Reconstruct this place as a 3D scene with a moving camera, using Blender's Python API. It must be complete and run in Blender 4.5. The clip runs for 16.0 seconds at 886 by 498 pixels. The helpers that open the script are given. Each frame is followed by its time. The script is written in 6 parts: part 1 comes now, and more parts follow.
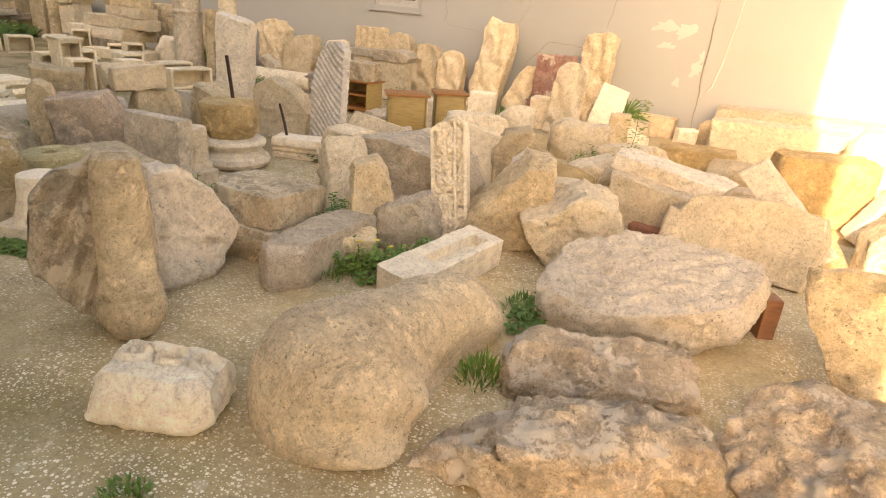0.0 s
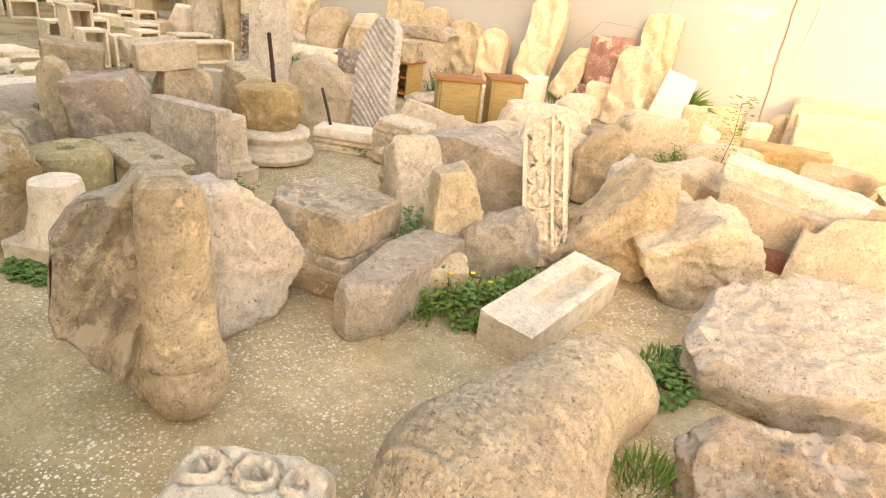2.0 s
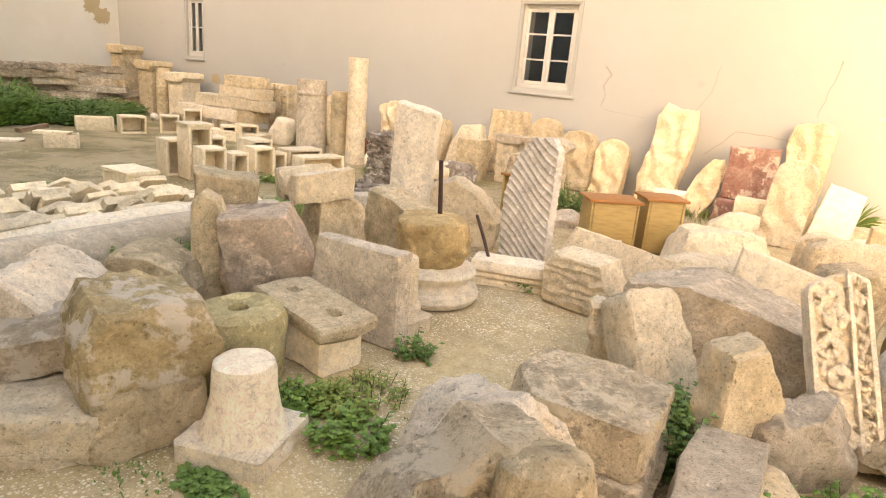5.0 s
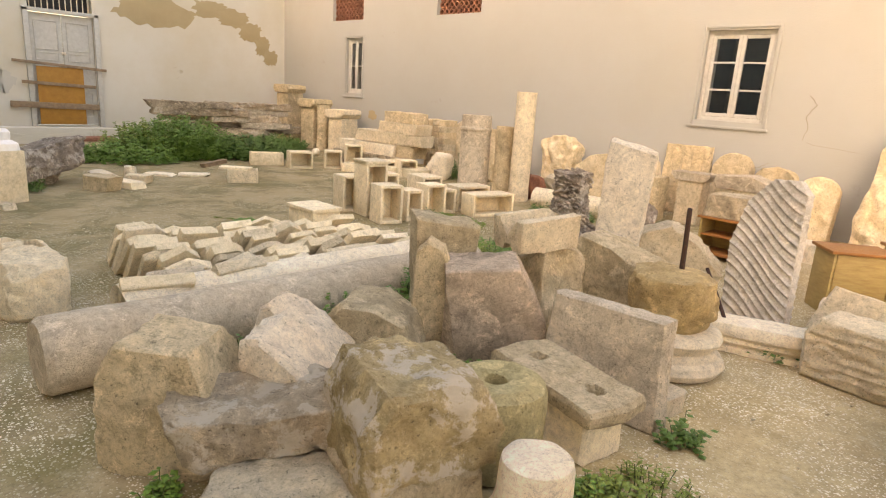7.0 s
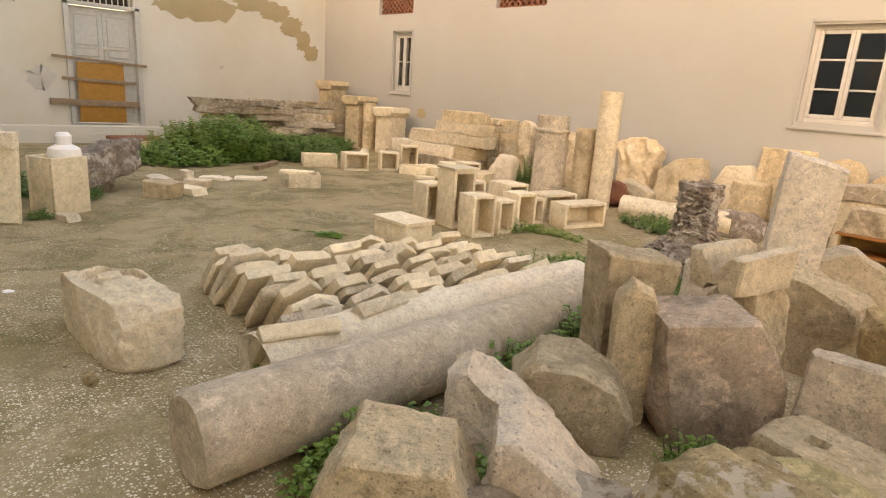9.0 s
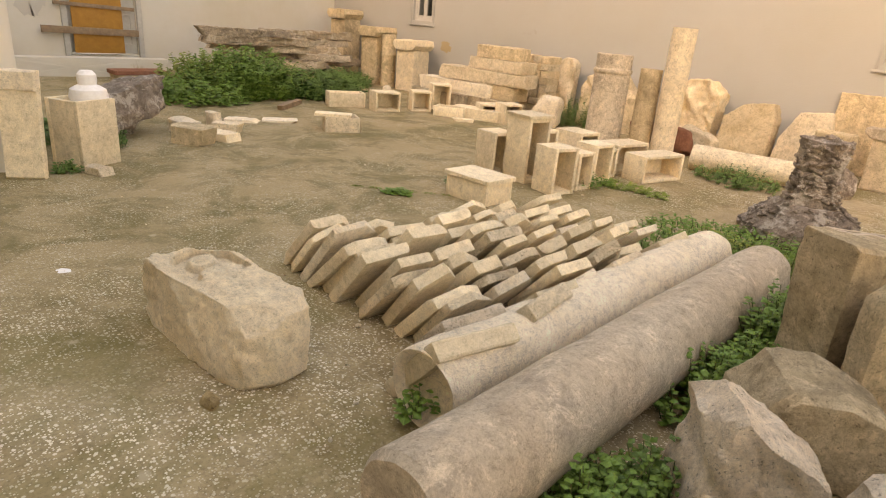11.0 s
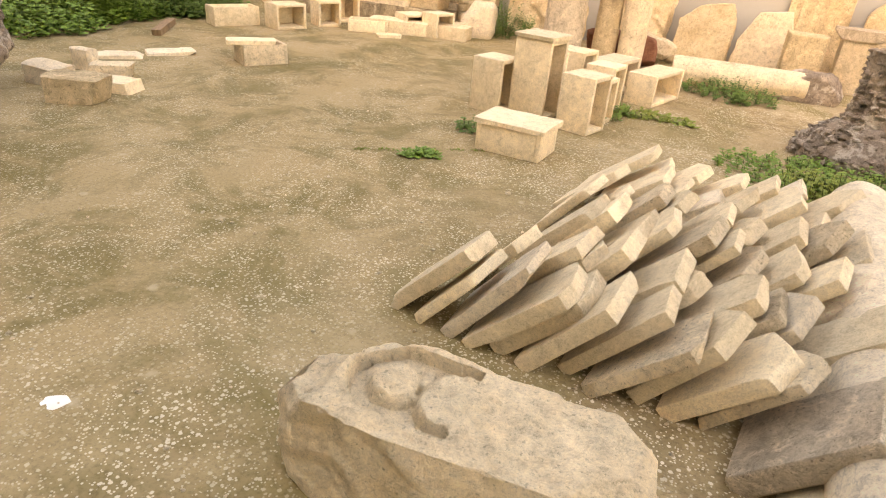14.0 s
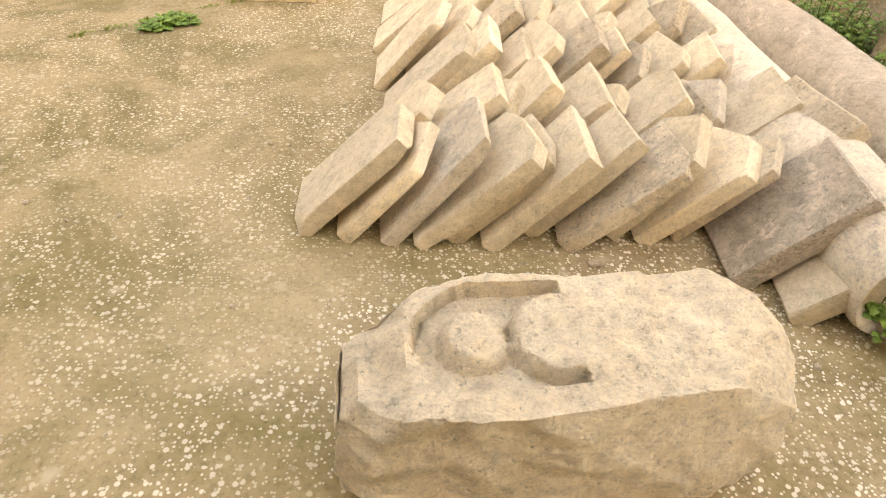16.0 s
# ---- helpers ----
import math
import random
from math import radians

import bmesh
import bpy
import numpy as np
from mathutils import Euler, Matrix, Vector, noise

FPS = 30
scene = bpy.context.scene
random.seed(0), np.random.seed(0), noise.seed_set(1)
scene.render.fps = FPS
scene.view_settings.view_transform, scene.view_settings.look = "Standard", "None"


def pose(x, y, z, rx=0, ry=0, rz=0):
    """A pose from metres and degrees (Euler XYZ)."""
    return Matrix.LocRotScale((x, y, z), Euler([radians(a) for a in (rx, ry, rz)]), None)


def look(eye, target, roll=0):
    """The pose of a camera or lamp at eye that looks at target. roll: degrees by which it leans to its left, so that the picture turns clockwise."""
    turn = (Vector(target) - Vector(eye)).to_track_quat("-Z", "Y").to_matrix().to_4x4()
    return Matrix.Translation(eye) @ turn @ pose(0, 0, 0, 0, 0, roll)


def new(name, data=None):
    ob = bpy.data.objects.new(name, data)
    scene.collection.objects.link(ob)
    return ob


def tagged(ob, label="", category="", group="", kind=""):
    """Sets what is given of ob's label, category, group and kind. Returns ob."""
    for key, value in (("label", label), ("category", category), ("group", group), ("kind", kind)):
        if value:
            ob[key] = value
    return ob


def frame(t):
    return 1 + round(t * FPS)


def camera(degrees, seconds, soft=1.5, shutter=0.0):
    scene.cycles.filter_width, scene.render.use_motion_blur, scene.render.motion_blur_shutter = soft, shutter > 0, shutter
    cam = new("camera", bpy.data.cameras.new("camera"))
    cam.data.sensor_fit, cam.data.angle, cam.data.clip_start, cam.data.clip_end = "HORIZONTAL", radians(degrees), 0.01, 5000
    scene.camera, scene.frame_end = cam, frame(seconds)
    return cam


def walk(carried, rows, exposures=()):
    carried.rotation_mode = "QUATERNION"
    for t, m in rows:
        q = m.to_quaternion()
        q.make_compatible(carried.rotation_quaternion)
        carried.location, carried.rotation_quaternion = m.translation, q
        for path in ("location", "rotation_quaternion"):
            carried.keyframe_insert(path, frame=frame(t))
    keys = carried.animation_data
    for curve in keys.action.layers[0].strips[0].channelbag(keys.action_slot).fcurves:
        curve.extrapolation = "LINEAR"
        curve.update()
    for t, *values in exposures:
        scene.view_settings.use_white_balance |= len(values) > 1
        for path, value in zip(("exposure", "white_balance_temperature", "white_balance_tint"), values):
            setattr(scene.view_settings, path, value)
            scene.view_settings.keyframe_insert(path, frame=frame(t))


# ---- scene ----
cam = camera(71.6, 16.0, soft=1.1)
PATH = [
    (0, (-0.015, 0.127, 1.59), (-0.905, 1.755, 0.842), 4.9),
    (0.5, (-0.233, 0.297, 1.58), (-1.225, 1.875, 0.855), 3.2),
    (1, (-0.46, 0.404, 1.564), (-1.465, 1.949, 0.788), 4.8),
    (1.5, (-0.698, 0.451, 1.556), (-1.598, 2.036, 0.734), 5.0),
    (2, (-0.877, 0.512, 1.549), (-1.747, 2.115, 0.728), 6.4),
    (2.5, (-1.014, 0.625, 1.525), (-1.956, 2.163, 0.66), 3.9),
    (3, (-1.161, 0.702, 1.518), (-2.165, 2.173, 0.608), 4.8),
    (3.5, (-1.405, 0.709, 1.526), (-2.405, 2.223, 0.686), 6.3),
    (3.7, (-1.529, 0.71, 1.546), (-2.554, 2.231, 0.749), 5.9),
    (5.8, (-2.411, 0.607, 1.559), (-3.503, 2.218, 1.1), 5.0),
    (6, (-2.475, 0.581, 1.559), (-3.611, 2.162, 1.103), 5.9),
    (6.5, (-2.717, 0.591, 1.544), (-3.985, 2.072, 1.099), 4.5),
    (7, (-2.967, 0.574, 1.536), (-4.352, 1.933, 1.051), 3.8),
    (7.5, (-3.219, 0.528, 1.555), (-4.597, 1.902, 1.091), 5.2),
    (8, (-3.512, 0.399, 1.571), (-4.889, 1.787, 1.151), 5.3),
    (8.5, (-3.8, 0.386, 1.56), (-5.211, 1.739, 1.137), 4.4),
    (9, (-4.098, 0.359, 1.549), (-5.504, 1.689, 1.044), 3.9),
    (9.2, (-4.195, 0.336, 1.541), (-5.572, 1.677, 0.988), 4.0),
    (11.3, (-5.44, 0.121, 1.545), (-6.741, 1.44, 0.793), 4.3),
    (11.5, (-5.597, 0.091, 1.546), (-6.88, 1.404, 0.753), 3.7),
    (12, (-5.929, 0.061, 1.532), (-7.181, 1.365, 0.676), 4.9),
    (12.5, (-6.303, 0.13, 1.519), (-7.613, 1.395, 0.692), 4.1),
    (13, (-6.634, 0.15, 1.505), (-7.855, 1.484, 0.65), 5.2),
    (13.5, (-6.981, 0.117, 1.531), (-8.013, 1.584, 0.648), 5.7),
    (14, (-7.284, 0.184, 1.469), (-8.097, 1.749, 0.525), 5.0),
    (14.5, (-7.54, 0.264, 1.436), (-8.13, 1.863, 0.39), 7.1),
    (15, (-7.809, 0.317, 1.404), (-8.052, 1.969, 0.303), 7.2),
    (15.5, (-8.016, 0.361, 1.379), (-8.002, 1.971, 0.192), 7.4),
    (16, (-8.145, 0.463, 1.321), (-7.999, 1.965, 0.009), 4.7),
]
walk(cam, [(t, look(eye, target, roll)) for t, eye, target, roll in PATH],
     exposures=[(0, 2.4, 9100, 19), (1, 2.83, 9300, 19), (2, 3.03, 9050, 19), (3.5, 3.17, 9300, 19), (6, 2.98, 9350, 20), (9, 2.77, 10200, 21), (11.5, 2.94, 11200, 24), (13.5, 3.41, 11400, 25), (15, 3.24, 11500, 25), (15.5, 3.31, 11500, 25), (16, 3.75, 11400, 25)])

# ---- light: low sun from behind, yard in the shade of the south building ----
SUN_EL, SUN_AZ = 21.5, 176.0          # degrees; azimuth from +y, clockwise: where the sun stands
world = bpy.data.worlds.new("sky")
scene.world = world
world.use_nodes = True
wn = world.node_tree
sky = wn.nodes.new("ShaderNodeTexSky")
sky.sky_type, sky.sun_disc = "NISHITA", False
sky.sun_elevation, sky.sun_rotation = radians(SUN_EL), radians(SUN_AZ)
sky.air_density, sky.dust_density, sky.ozone_density = 1.0, 3.0, 1.0
wn.links.new(sky.outputs[0], wn.nodes["Background"].inputs[0])
wn.nodes["Background"].inputs[1].default_value = 0.15
sun = new("sun", bpy.data.lights.new("sun", "SUN"))
sun.data.energy, sun.data.angle, sun.data.color = 3.2, radians(0.5), (1.0, 0.9, 0.74)
a, e = radians(SUN_AZ), radians(SUN_EL)
sun.matrix_world = look((math.sin(a) * math.cos(e) * 30, math.cos(a) * math.cos(e) * 30, math.sin(e) * 30), (0, 0, 0))


# ---- materials ----
def material(name, rough=0.85):
    m = bpy.data.materials.new(name)
    m.use_nodes = True
    nt = m.node_tree
    b = nt.nodes["Principled BSDF"]
    b.inputs["Roughness"].default_value = rough
    b.inputs["Specular IOR Level"].default_value = 0.25
    return m, nt, b


def node(nt, kind, **kw):
    n = nt.nodes.new(kind)
    for k, v in kw.items():
        n.inputs[k.replace("_", " ")].default_value = v
    return n


def ramp(nt, src, stops):
    r = nt.nodes.new("ShaderNodeValToRGB")
    el = r.color_ramp.elements
    while len(el) < len(stops):
        el.new(0.5)
    for q, (p, c) in zip(el, stops):
        q.position, q.color = p, (*c, 1) if len(c) == 3 else c
    nt.links.new(src, r.inputs[0])
    return r.outputs[0]


def mix(nt, fac, c1, c2, how="MIX"):
    n = nt.nodes.new("ShaderNodeMix")
    n.data_type, n.blend_type = "RGBA", how
    for sock, v in ((n.inputs[0], fac), (n.inputs[6], c1), (n.inputs[7], c2)):
        if hasattr(v, "links"):
            nt.links.new(v, sock)
        else:
            sock.default_value = v if isinstance(v, (int, float)) else (*v, 1)
    return n.outputs[2]


def stone_mat(name, light, dark, stain=(0.10, 0.085, 0.07), amount=0.5, pits=0.5, grain=1.0, rough=0.9, fleck=None, relief=0.05, worn=1.0, shade=0.92):
    """Weathered stone: two-tone mottling, stains or lichen in blotches, grain and pits in the relief, the shade of the
    pits also put into the colour.
    """
    m, nt, b = material(name, rough)
    stain = [q * 0.74 for q in stain]
    L = nt.links
    tc = nt.nodes.new("ShaderNodeTexCoord")
    oi = nt.nodes.new("ShaderNodeObjectInfo")
    vm = nt.nodes.new("ShaderNodeVectorMath")
    vm.operation = "MULTIPLY_ADD"
    L.new(oi.outputs["Random"], vm.inputs[0])
    vm.inputs[1].default_value = (37, 51, 23)
    L.new(tc.outputs["Object"], vm.inputs[2])
    v = vm.outputs[0]

    def noise_tex(scale, detail=6, rough_=0.6, dist=0.0):
        n = node(nt, "ShaderNodeTexNoise", Scale=scale, Detail=detail, Roughness=rough_, Distortion=dist)
        L.new(v, n.inputs["Vector"])
        return n.outputs[0]
    light, dark = [q * shade for q in light], [q * shade * 0.94 for q in dark]
    big, mid, fine = noise_tex(1.9, 10, 0.70, 0.9), noise_tex(5.0, 9, 0.7, 0.5), noise_tex(95 * grain, 6, 0.8)
    crust, hole = noise_tex(13, 12, 0.82, 0.5), noise_tex(40 * grain, 9, 0.78, 0.3)
    c = mix(nt, ramp(nt, mid, [(0.30, (0, 0, 0)), (0.66, (1, 1, 1))]), dark, light)
    # broad stains whose edges are broken up by the grain
    lo = 0.60 - 0.20 * amount
    c = mix(nt, ramp(nt, mix(nt, 0.35, big, crust), [(lo + 0.01, (0, 0, 0)), (lo + 0.06, (0.3, 0.3, 0.3)), (lo + 0.13, (0.66, 0.66, 0.66))]), c, stain)
    # stain colour in the crust's hollows, doubling as painted shade of small pits
    c = mix(nt, ramp(nt, crust, [(0.33, [0.6 * worn] * 3), (0.40, [0.3 * worn] * 3), (0.46, (0, 0, 0))]), c, stain)
    c = mix(nt, ramp(nt, noise_tex(8, 12, 0.80, 0.7), [(0.53, (0, 0, 0)), (0.62, (0.75, 0.75, 0.75))]), c, [q * min(1.35, 0.86 / max(light)) for q in light])
    c = mix(nt, 1.0, c, ramp(nt, noise_tex(15, 14, 0.9, 0.3), [(0.32, (0.46, 0.43, 0.39)), (0.47, (0.95, 0.95, 0.95)), (0.66, (1.28, 1.28, 1.28))]), "MULTIPLY")
    c = mix(nt, 1.0, c, ramp(nt, fine, [(0.34, (0.74, 0.72, 0.69)), (0.46, (1, 1, 1)), (0.66, (1.08, 1.08, 1.08))]), "MULTIPLY")
    # holes and dots: their inner shade is coloured in, on top of the bump
    c = mix(nt, ramp(nt, hole, [(0.33, [1 - 0.65 * worn] * 3), (0.40, (1, 1, 1))]), (0.06, 0.04, 0.022), c)
    dots = ramp(nt, noise_tex(62 * grain, 3, 0.55), [(0.31, [min(1.0, 1.1 * pits)] * 3), (0.37, (0, 0, 0))])
    c = mix(nt, dots, c, (0.10, 0.07, 0.04))
    seam = noise_tex(3.1, 7, 0.6, 0.9)
    c = mix(nt, ramp(nt, seam, [(0.490, (0, 0, 0)), (0.498, (0.3, 0.3, 0.3)), (0.502, (0.3, 0.3, 0.3)), (0.510, (0, 0, 0))]), c, stain)
    if fleck:
        fl = noise_tex(5.5, 9, 0.75)
        c = mix(nt, ramp(nt, fl, [(0.525, (0, 0, 0)), (0.57, (0.85, 0.85, 0.85))]), c, [q * shade for q in fleck])
    hs = node(nt, "ShaderNodeHueSaturation")
    mr = node(nt, "ShaderNodeMapRange", To_Min=0.84, To_Max=1.16)
    L.new(oi.outputs["Random"], mr.inputs[0])
    L.new(mr.outputs[0], hs.inputs["Value"])
    L.new(c, hs.inputs["Color"])
    L.new(hs.outputs[0], b.inputs["Base Color"])
    h = mix(nt, 0.45, mix(nt, 0.5, fine, hole), crust)
    h = mix(nt, dots, h, (0, 0, 0))
    bp = node(nt, "ShaderNodeBump", Strength=1.0, Distance=relief * 0.9)
    L.new(h, bp.inputs["Height"])
    L.new(bp.outputs[0], b.inputs["Normal"])
    return m


SAND = stone_mat("sandstone", (0.74, 0.57, 0.355), (0.58, 0.43, 0.245), (0.29, 0.21, 0.12), 0.45, worn=1.3)
PALE = stone_mat("pale_limestone", (0.86, 0.70, 0.48), (0.74, 0.58, 0.37), (0.42, 0.315, 0.195), 0.3, worn=0.85)
WHITE = stone_mat("white_marble", (0.90, 0.755, 0.55), (0.82, 0.665, 0.455), (0.46, 0.365, 0.26), 0.1, 0.2, worn=0.35, shade=1.08)
SHAFT = stone_mat("worn_grey_marble", (0.70, 0.56, 0.395), (0.57, 0.445, 0.305), (0.40, 0.315, 0.235), 0.4, 0.3, relief=0.025, worn=0.7)
GREYW = stone_mat("grey_white_marble", (0.90, 0.765, 0.585), (0.78, 0.645, 0.475), (0.42, 0.34, 0.25), 0.4, 0.5, worn=0.9)
GREY = stone_mat("grey_stone", (0.74, 0.60, 0.43), (0.58, 0.455, 0.315), (0.25, 0.19, 0.13), 0.45)
DARK = stone_mat("weathered_dark_stone", (0.68, 0.525, 0.34), (0.50, 0.375, 0.23), (0.14, 0.105, 0.075), 0.6, worn=1.3, fleck=(0.70, 0.56, 0.38))
PURPLE = stone_mat("purple_brown_stone", (0.60, 0.445, 0.31), (0.43, 0.315, 0.215), (0.16, 0.12, 0.085), 0.5)
YELLOW = stone_mat("yellow_limestone", (0.60, 0.42, 0.205), (0.43, 0.285, 0.12), (0.29, 0.20, 0.10), 0.4)
ORANGE = stone_mat("orange_limestone", (0.82, 0.645, 0.415), (0.72, 0.53, 0.30), (0.62, 0.45, 0.26), 0.35, worn=0.8)
MOSSY = stone_mat("mossy_stone", (0.60, 0.475, 0.24), (0.46, 0.36, 0.17), (0.21, 0.18, 0.065), 0.6)
PINK = stone_mat("pink_limestone", (0.90, 0.74, 0.54), (0.80, 0.63, 0.44), (0.58, 0.42, 0.27), 0.3, worn=0.8)
PATCH = stone_mat("lime_crusted_stone", (0.62, 0.46, 0.24), (0.48, 0.345, 0.17), (0.36, 0.23, 0.085), 0.5, fleck=(0.76, 0.63, 0.47), worn=1.3)
LICHEN = stone_mat("lichened_stone", (0.66, 0.50, 0.33), (0.49, 0.365, 0.235), (0.22, 0.165, 0.12), 0.55, fleck=(0.74, 0.61, 0.45), worn=1.3)
CAST = stone_mat("cut_limestone", (0.87, 0.71, 0.475), (0.79, 0.63, 0.405), (0.74, 0.54, 0.32), 0.3, 0.15, 1.3, relief=0.025, worn=0.4, shade=0.96)
PITTED = stone_mat("pitted_limestone", (0.90, 0.73, 0.49), (0.86, 0.67, 0.43), (0.80, 0.58, 0.35), 0.2, 0.3, 1.2, relief=0.05, worn=0.5, shade=1.1)
CORAL = stone_mat("shelly_rubble", (0.44, 0.34, 0.25), (0.18, 0.135, 0.10), (0.09, 0.07, 0.05), 0.35, 1.0, 0.8, fleck=(0.62, 0.53, 0.42), worn=1.3)
REDM = stone_mat("red_veined_marble", (0.40, 0.20, 0.14), (0.26, 0.115, 0.085), (0.62, 0.45, 0.32), 0.5, fleck=(0.66, 0.52, 0.38))
FLEECE = stone_mat("fleece_carved_marble", (0.77, 0.60, 0.385), (0.61, 0.455, 0.28), (0.26, 0.19, 0.12), 0.45, worn=1.3)
FLUTED = stone_mat("grey_fluted_marble", (0.66, 0.585, 0.485), (0.54, 0.475, 0.385), (0.36, 0.30, 0.235), 0.35, 0.2, worn=0.5, relief=0.02)
TERRA = stone_mat("terracotta", (0.36, 0.15, 0.085), (0.28, 0.105, 0.06), (0.22, 0.11, 0.075), 0.3)
TIMBER_STONE = stone_mat("bleached_timber", (0.59, 0.46, 0.318), (0.36, 0.27, 0.180), (0.11, 0.08, 0.059), 0.6)


def wall_mat(name, base, dirt, patch):
    m, nt, b = material(name, 0.92)
    L = nt.links
    tc = nt.nodes.new("ShaderNodeTexCoord")

    def nz(scale, detail=6, r=0.6, d=0.0):
        n = node(nt, "ShaderNodeTexNoise", Scale=scale, Detail=detail, Roughness=r, Distortion=d)
        L.new(tc.outputs["Object"], n.inputs["Vector"])
        return n.outputs[0]
    c = mix(nt, ramp(nt, nz(0.55, 8, 0.65), [(0.38, (0, 0, 0)), (0.72, (1, 1, 1))]), base, dirt)
    c = mix(nt, ramp(nt, nz(1.3, 9, 0.6, 0.4), [(0.66, (0, 0, 0)), (0.70, (0.8, 0.8, 0.8))]), c, patch)
    L.new(c, b.inputs["Base Color"])
    h = mix(nt, 0.5, nz(7), nz(60))
    bp = node(nt, "ShaderNodeBump", Strength=0.35, Distance=0.02)
    L.new(h, bp.inputs["Height"])
    L.new(bp.outputs[0], b.inputs["Normal"])
    return m


PLASTER = wall_mat("cream_lime_plaster", (0.385, 0.365, 0.32), (0.368, 0.342, 0.288), (0.345, 0.318, 0.268))
PLASTER_W = wall_mat("stained_lime_plaster", (0.61, 0.555, 0.46), (0.55, 0.47, 0.34), (0.42, 0.34, 0.235))
BARE = wall_mat("bare_render", (0.42, 0.32, 0.18), (0.33, 0.24, 0.13), (0.47, 0.38, 0.25))
FLAKE = wall_mat("flaked_grey_plaster", (0.54, 0.49, 0.41), (0.46, 0.41, 0.34), (0.60, 0.55, 0.47))


def ground_mat():
    m, nt, b = material("pebbled_concrete", 0.9)
    L = nt.links
    tc = nt.nodes.new("ShaderNodeTexCoord")

    def nz(scale, detail=6, r=0.6, d=0.0):
        n = node(nt, "ShaderNodeTexNoise", Scale=scale, Detail=detail, Roughness=r, Distortion=d)
        L.new(tc.outputs["Object"], n.inputs["Vector"])
        return n.outputs[0]
    c = mix(nt, ramp(nt, nz(6, 8, 0.7), [(0.35, (0, 0, 0)), (0.65, (1, 1, 1))]), (0.213, 0.146, 0.0678), (0.383, 0.281, 0.148))
    c = mix(nt, ramp(nt, nz(0.8, 8, 0.6), [(0.45, (0, 0, 0)), (0.62, (1, 1, 1))]), c, mix(nt, 0.5, c, (0.477, 0.367, 0.224)))
    # sandy soil spread between the stones to the east, moss on the open concrete
    sx = nt.nodes.new("ShaderNodeSeparateXYZ")
    L.new(tc.outputs["Object"], sx.inputs[0])
    ew = node(nt, "ShaderNodeMapRange", From_Min=-6.2, From_Max=-3.4)
    L.new(sx.outputs[0], ew.inputs[0])
    sand = mix(nt, 1.0, ew.outputs[0], ramp(nt, nz(1.1, 8, 0.66, 0.4), [(0.36, (0.25, 0.25, 0.25)), (0.58, (1, 1, 1))]), "MULTIPLY")
    ns = node(nt, "ShaderNodeMapRange", From_Min=1.1, From_Max=2.1, To_Min=0.3)
    L.new(sx.outputs[1], ns.inputs[0])
    sand = mix(nt, 1.0, sand, ns.outputs[0], "MULTIPLY")
    moss = mix(nt, 1.0, ramp(nt, nz(0.75, 7, 0.68, 0.5), [(0.47, (0, 0, 0)), (0.60, (0.75, 0.75, 0.75))]), mix(nt, sand, (1, 1, 1), (0.1, 0.1, 0.1)), "MULTIPLY")
    c = mix(nt, moss, c, (0.158, 0.125, 0.0359))
    c = mix(nt, sand, c, mix(nt, ramp(nt, nz(9, 8, 0.7), [(0.35, (0, 0, 0)), (0.65, (1, 1, 1))]), (0.426, 0.305, 0.148), (0.596, 0.448, 0.239)))
    we = node(nt, "ShaderNodeMapRange", From_Min=-7.0, From_Max=-9.5, To_Max=0.8)
    L.new(sx.outputs[0], we.inputs[0])
    c = mix(nt, we.outputs[0], c, mix(nt, ramp(nt, nz(1.6, 9, 0.72, 0.6), [(0.42, (0, 0, 0)), (0.56, (1, 1, 1))]), (0.17, 0.13, 0.0495), (0.34, 0.246, 0.124)))
    dk = ramp(nt, nz(48, 5, 0.78), [(0.36, (0.72, 0.72, 0.72)), (0.50, (1, 1, 1))])
    c = mix(nt, dk, (0.0426, 0.0301, 0.016), c)
    # white chips in the concrete, thick in some areas and worn off in others
    where = ramp(nt, nz(1.7, 6, 0.6), [(0.38, (0.12, 0.12, 0.12)), (0.58, (0.95, 0.95, 0.95))])
    where = mix(nt, we.outputs[0], where, mix(nt, 0.65, where, (0, 0, 0)))
    f = None
    for sc, keep in ((47.0, 0.52), (88.0, 0.45)):
        vo = node(nt, "ShaderNodeTexVoronoi", Scale=sc, Randomness=1.0)
        L.new(tc.outputs["Object"], vo.inputs["Vector"])
        chip = ramp(nt, mix(nt, 0.25, vo.outputs["Distance"], nz(160, 3, 0.6)), [(0.34, (1, 1, 1)), (0.40, (0, 0, 0))])
        sel = ramp(nt, vo.outputs["Color"], [(keep, (0, 0, 0)), (keep + 0.03, (1, 1, 1))])
        one = mix(nt, 1.0, mix(nt, 1.0, chip, sel, "MULTIPLY"), where, "MULTIPLY")
        f = one if f is None else mix(nt, 1.0, f, one, "LIGHTEN")
    c = mix(nt, f, c, (0.76, 0.66, 0.49))
    vb = node(nt, "ShaderNodeTexVoronoi", Scale=5.0, Randomness=1.0)
    L.new(tc.outputs["Object"], vb.inputs["Vector"])
    blot = ramp(nt, mix(nt, 0.35, vb.outputs["Distance"], nz(14)), [(0.2, (0.5, 0.5, 0.5)), (0.27, (0, 0, 0))])
    c = mix(nt, blot, c, (0.477, 0.385, 0.255))
    L.new(c, b.inputs["Base Color"])
    h = mix(nt, 0.5, mix(nt, 0.4, nz(22), nz(130)), f)
    bp = node(nt, "ShaderNodeBump", Strength=0.6, Distance=0.01)
    L.new(h, bp.inputs["Height"])
    L.new(bp.outputs[0], b.inputs["Normal"])
    return m


GROUND = ground_mat()


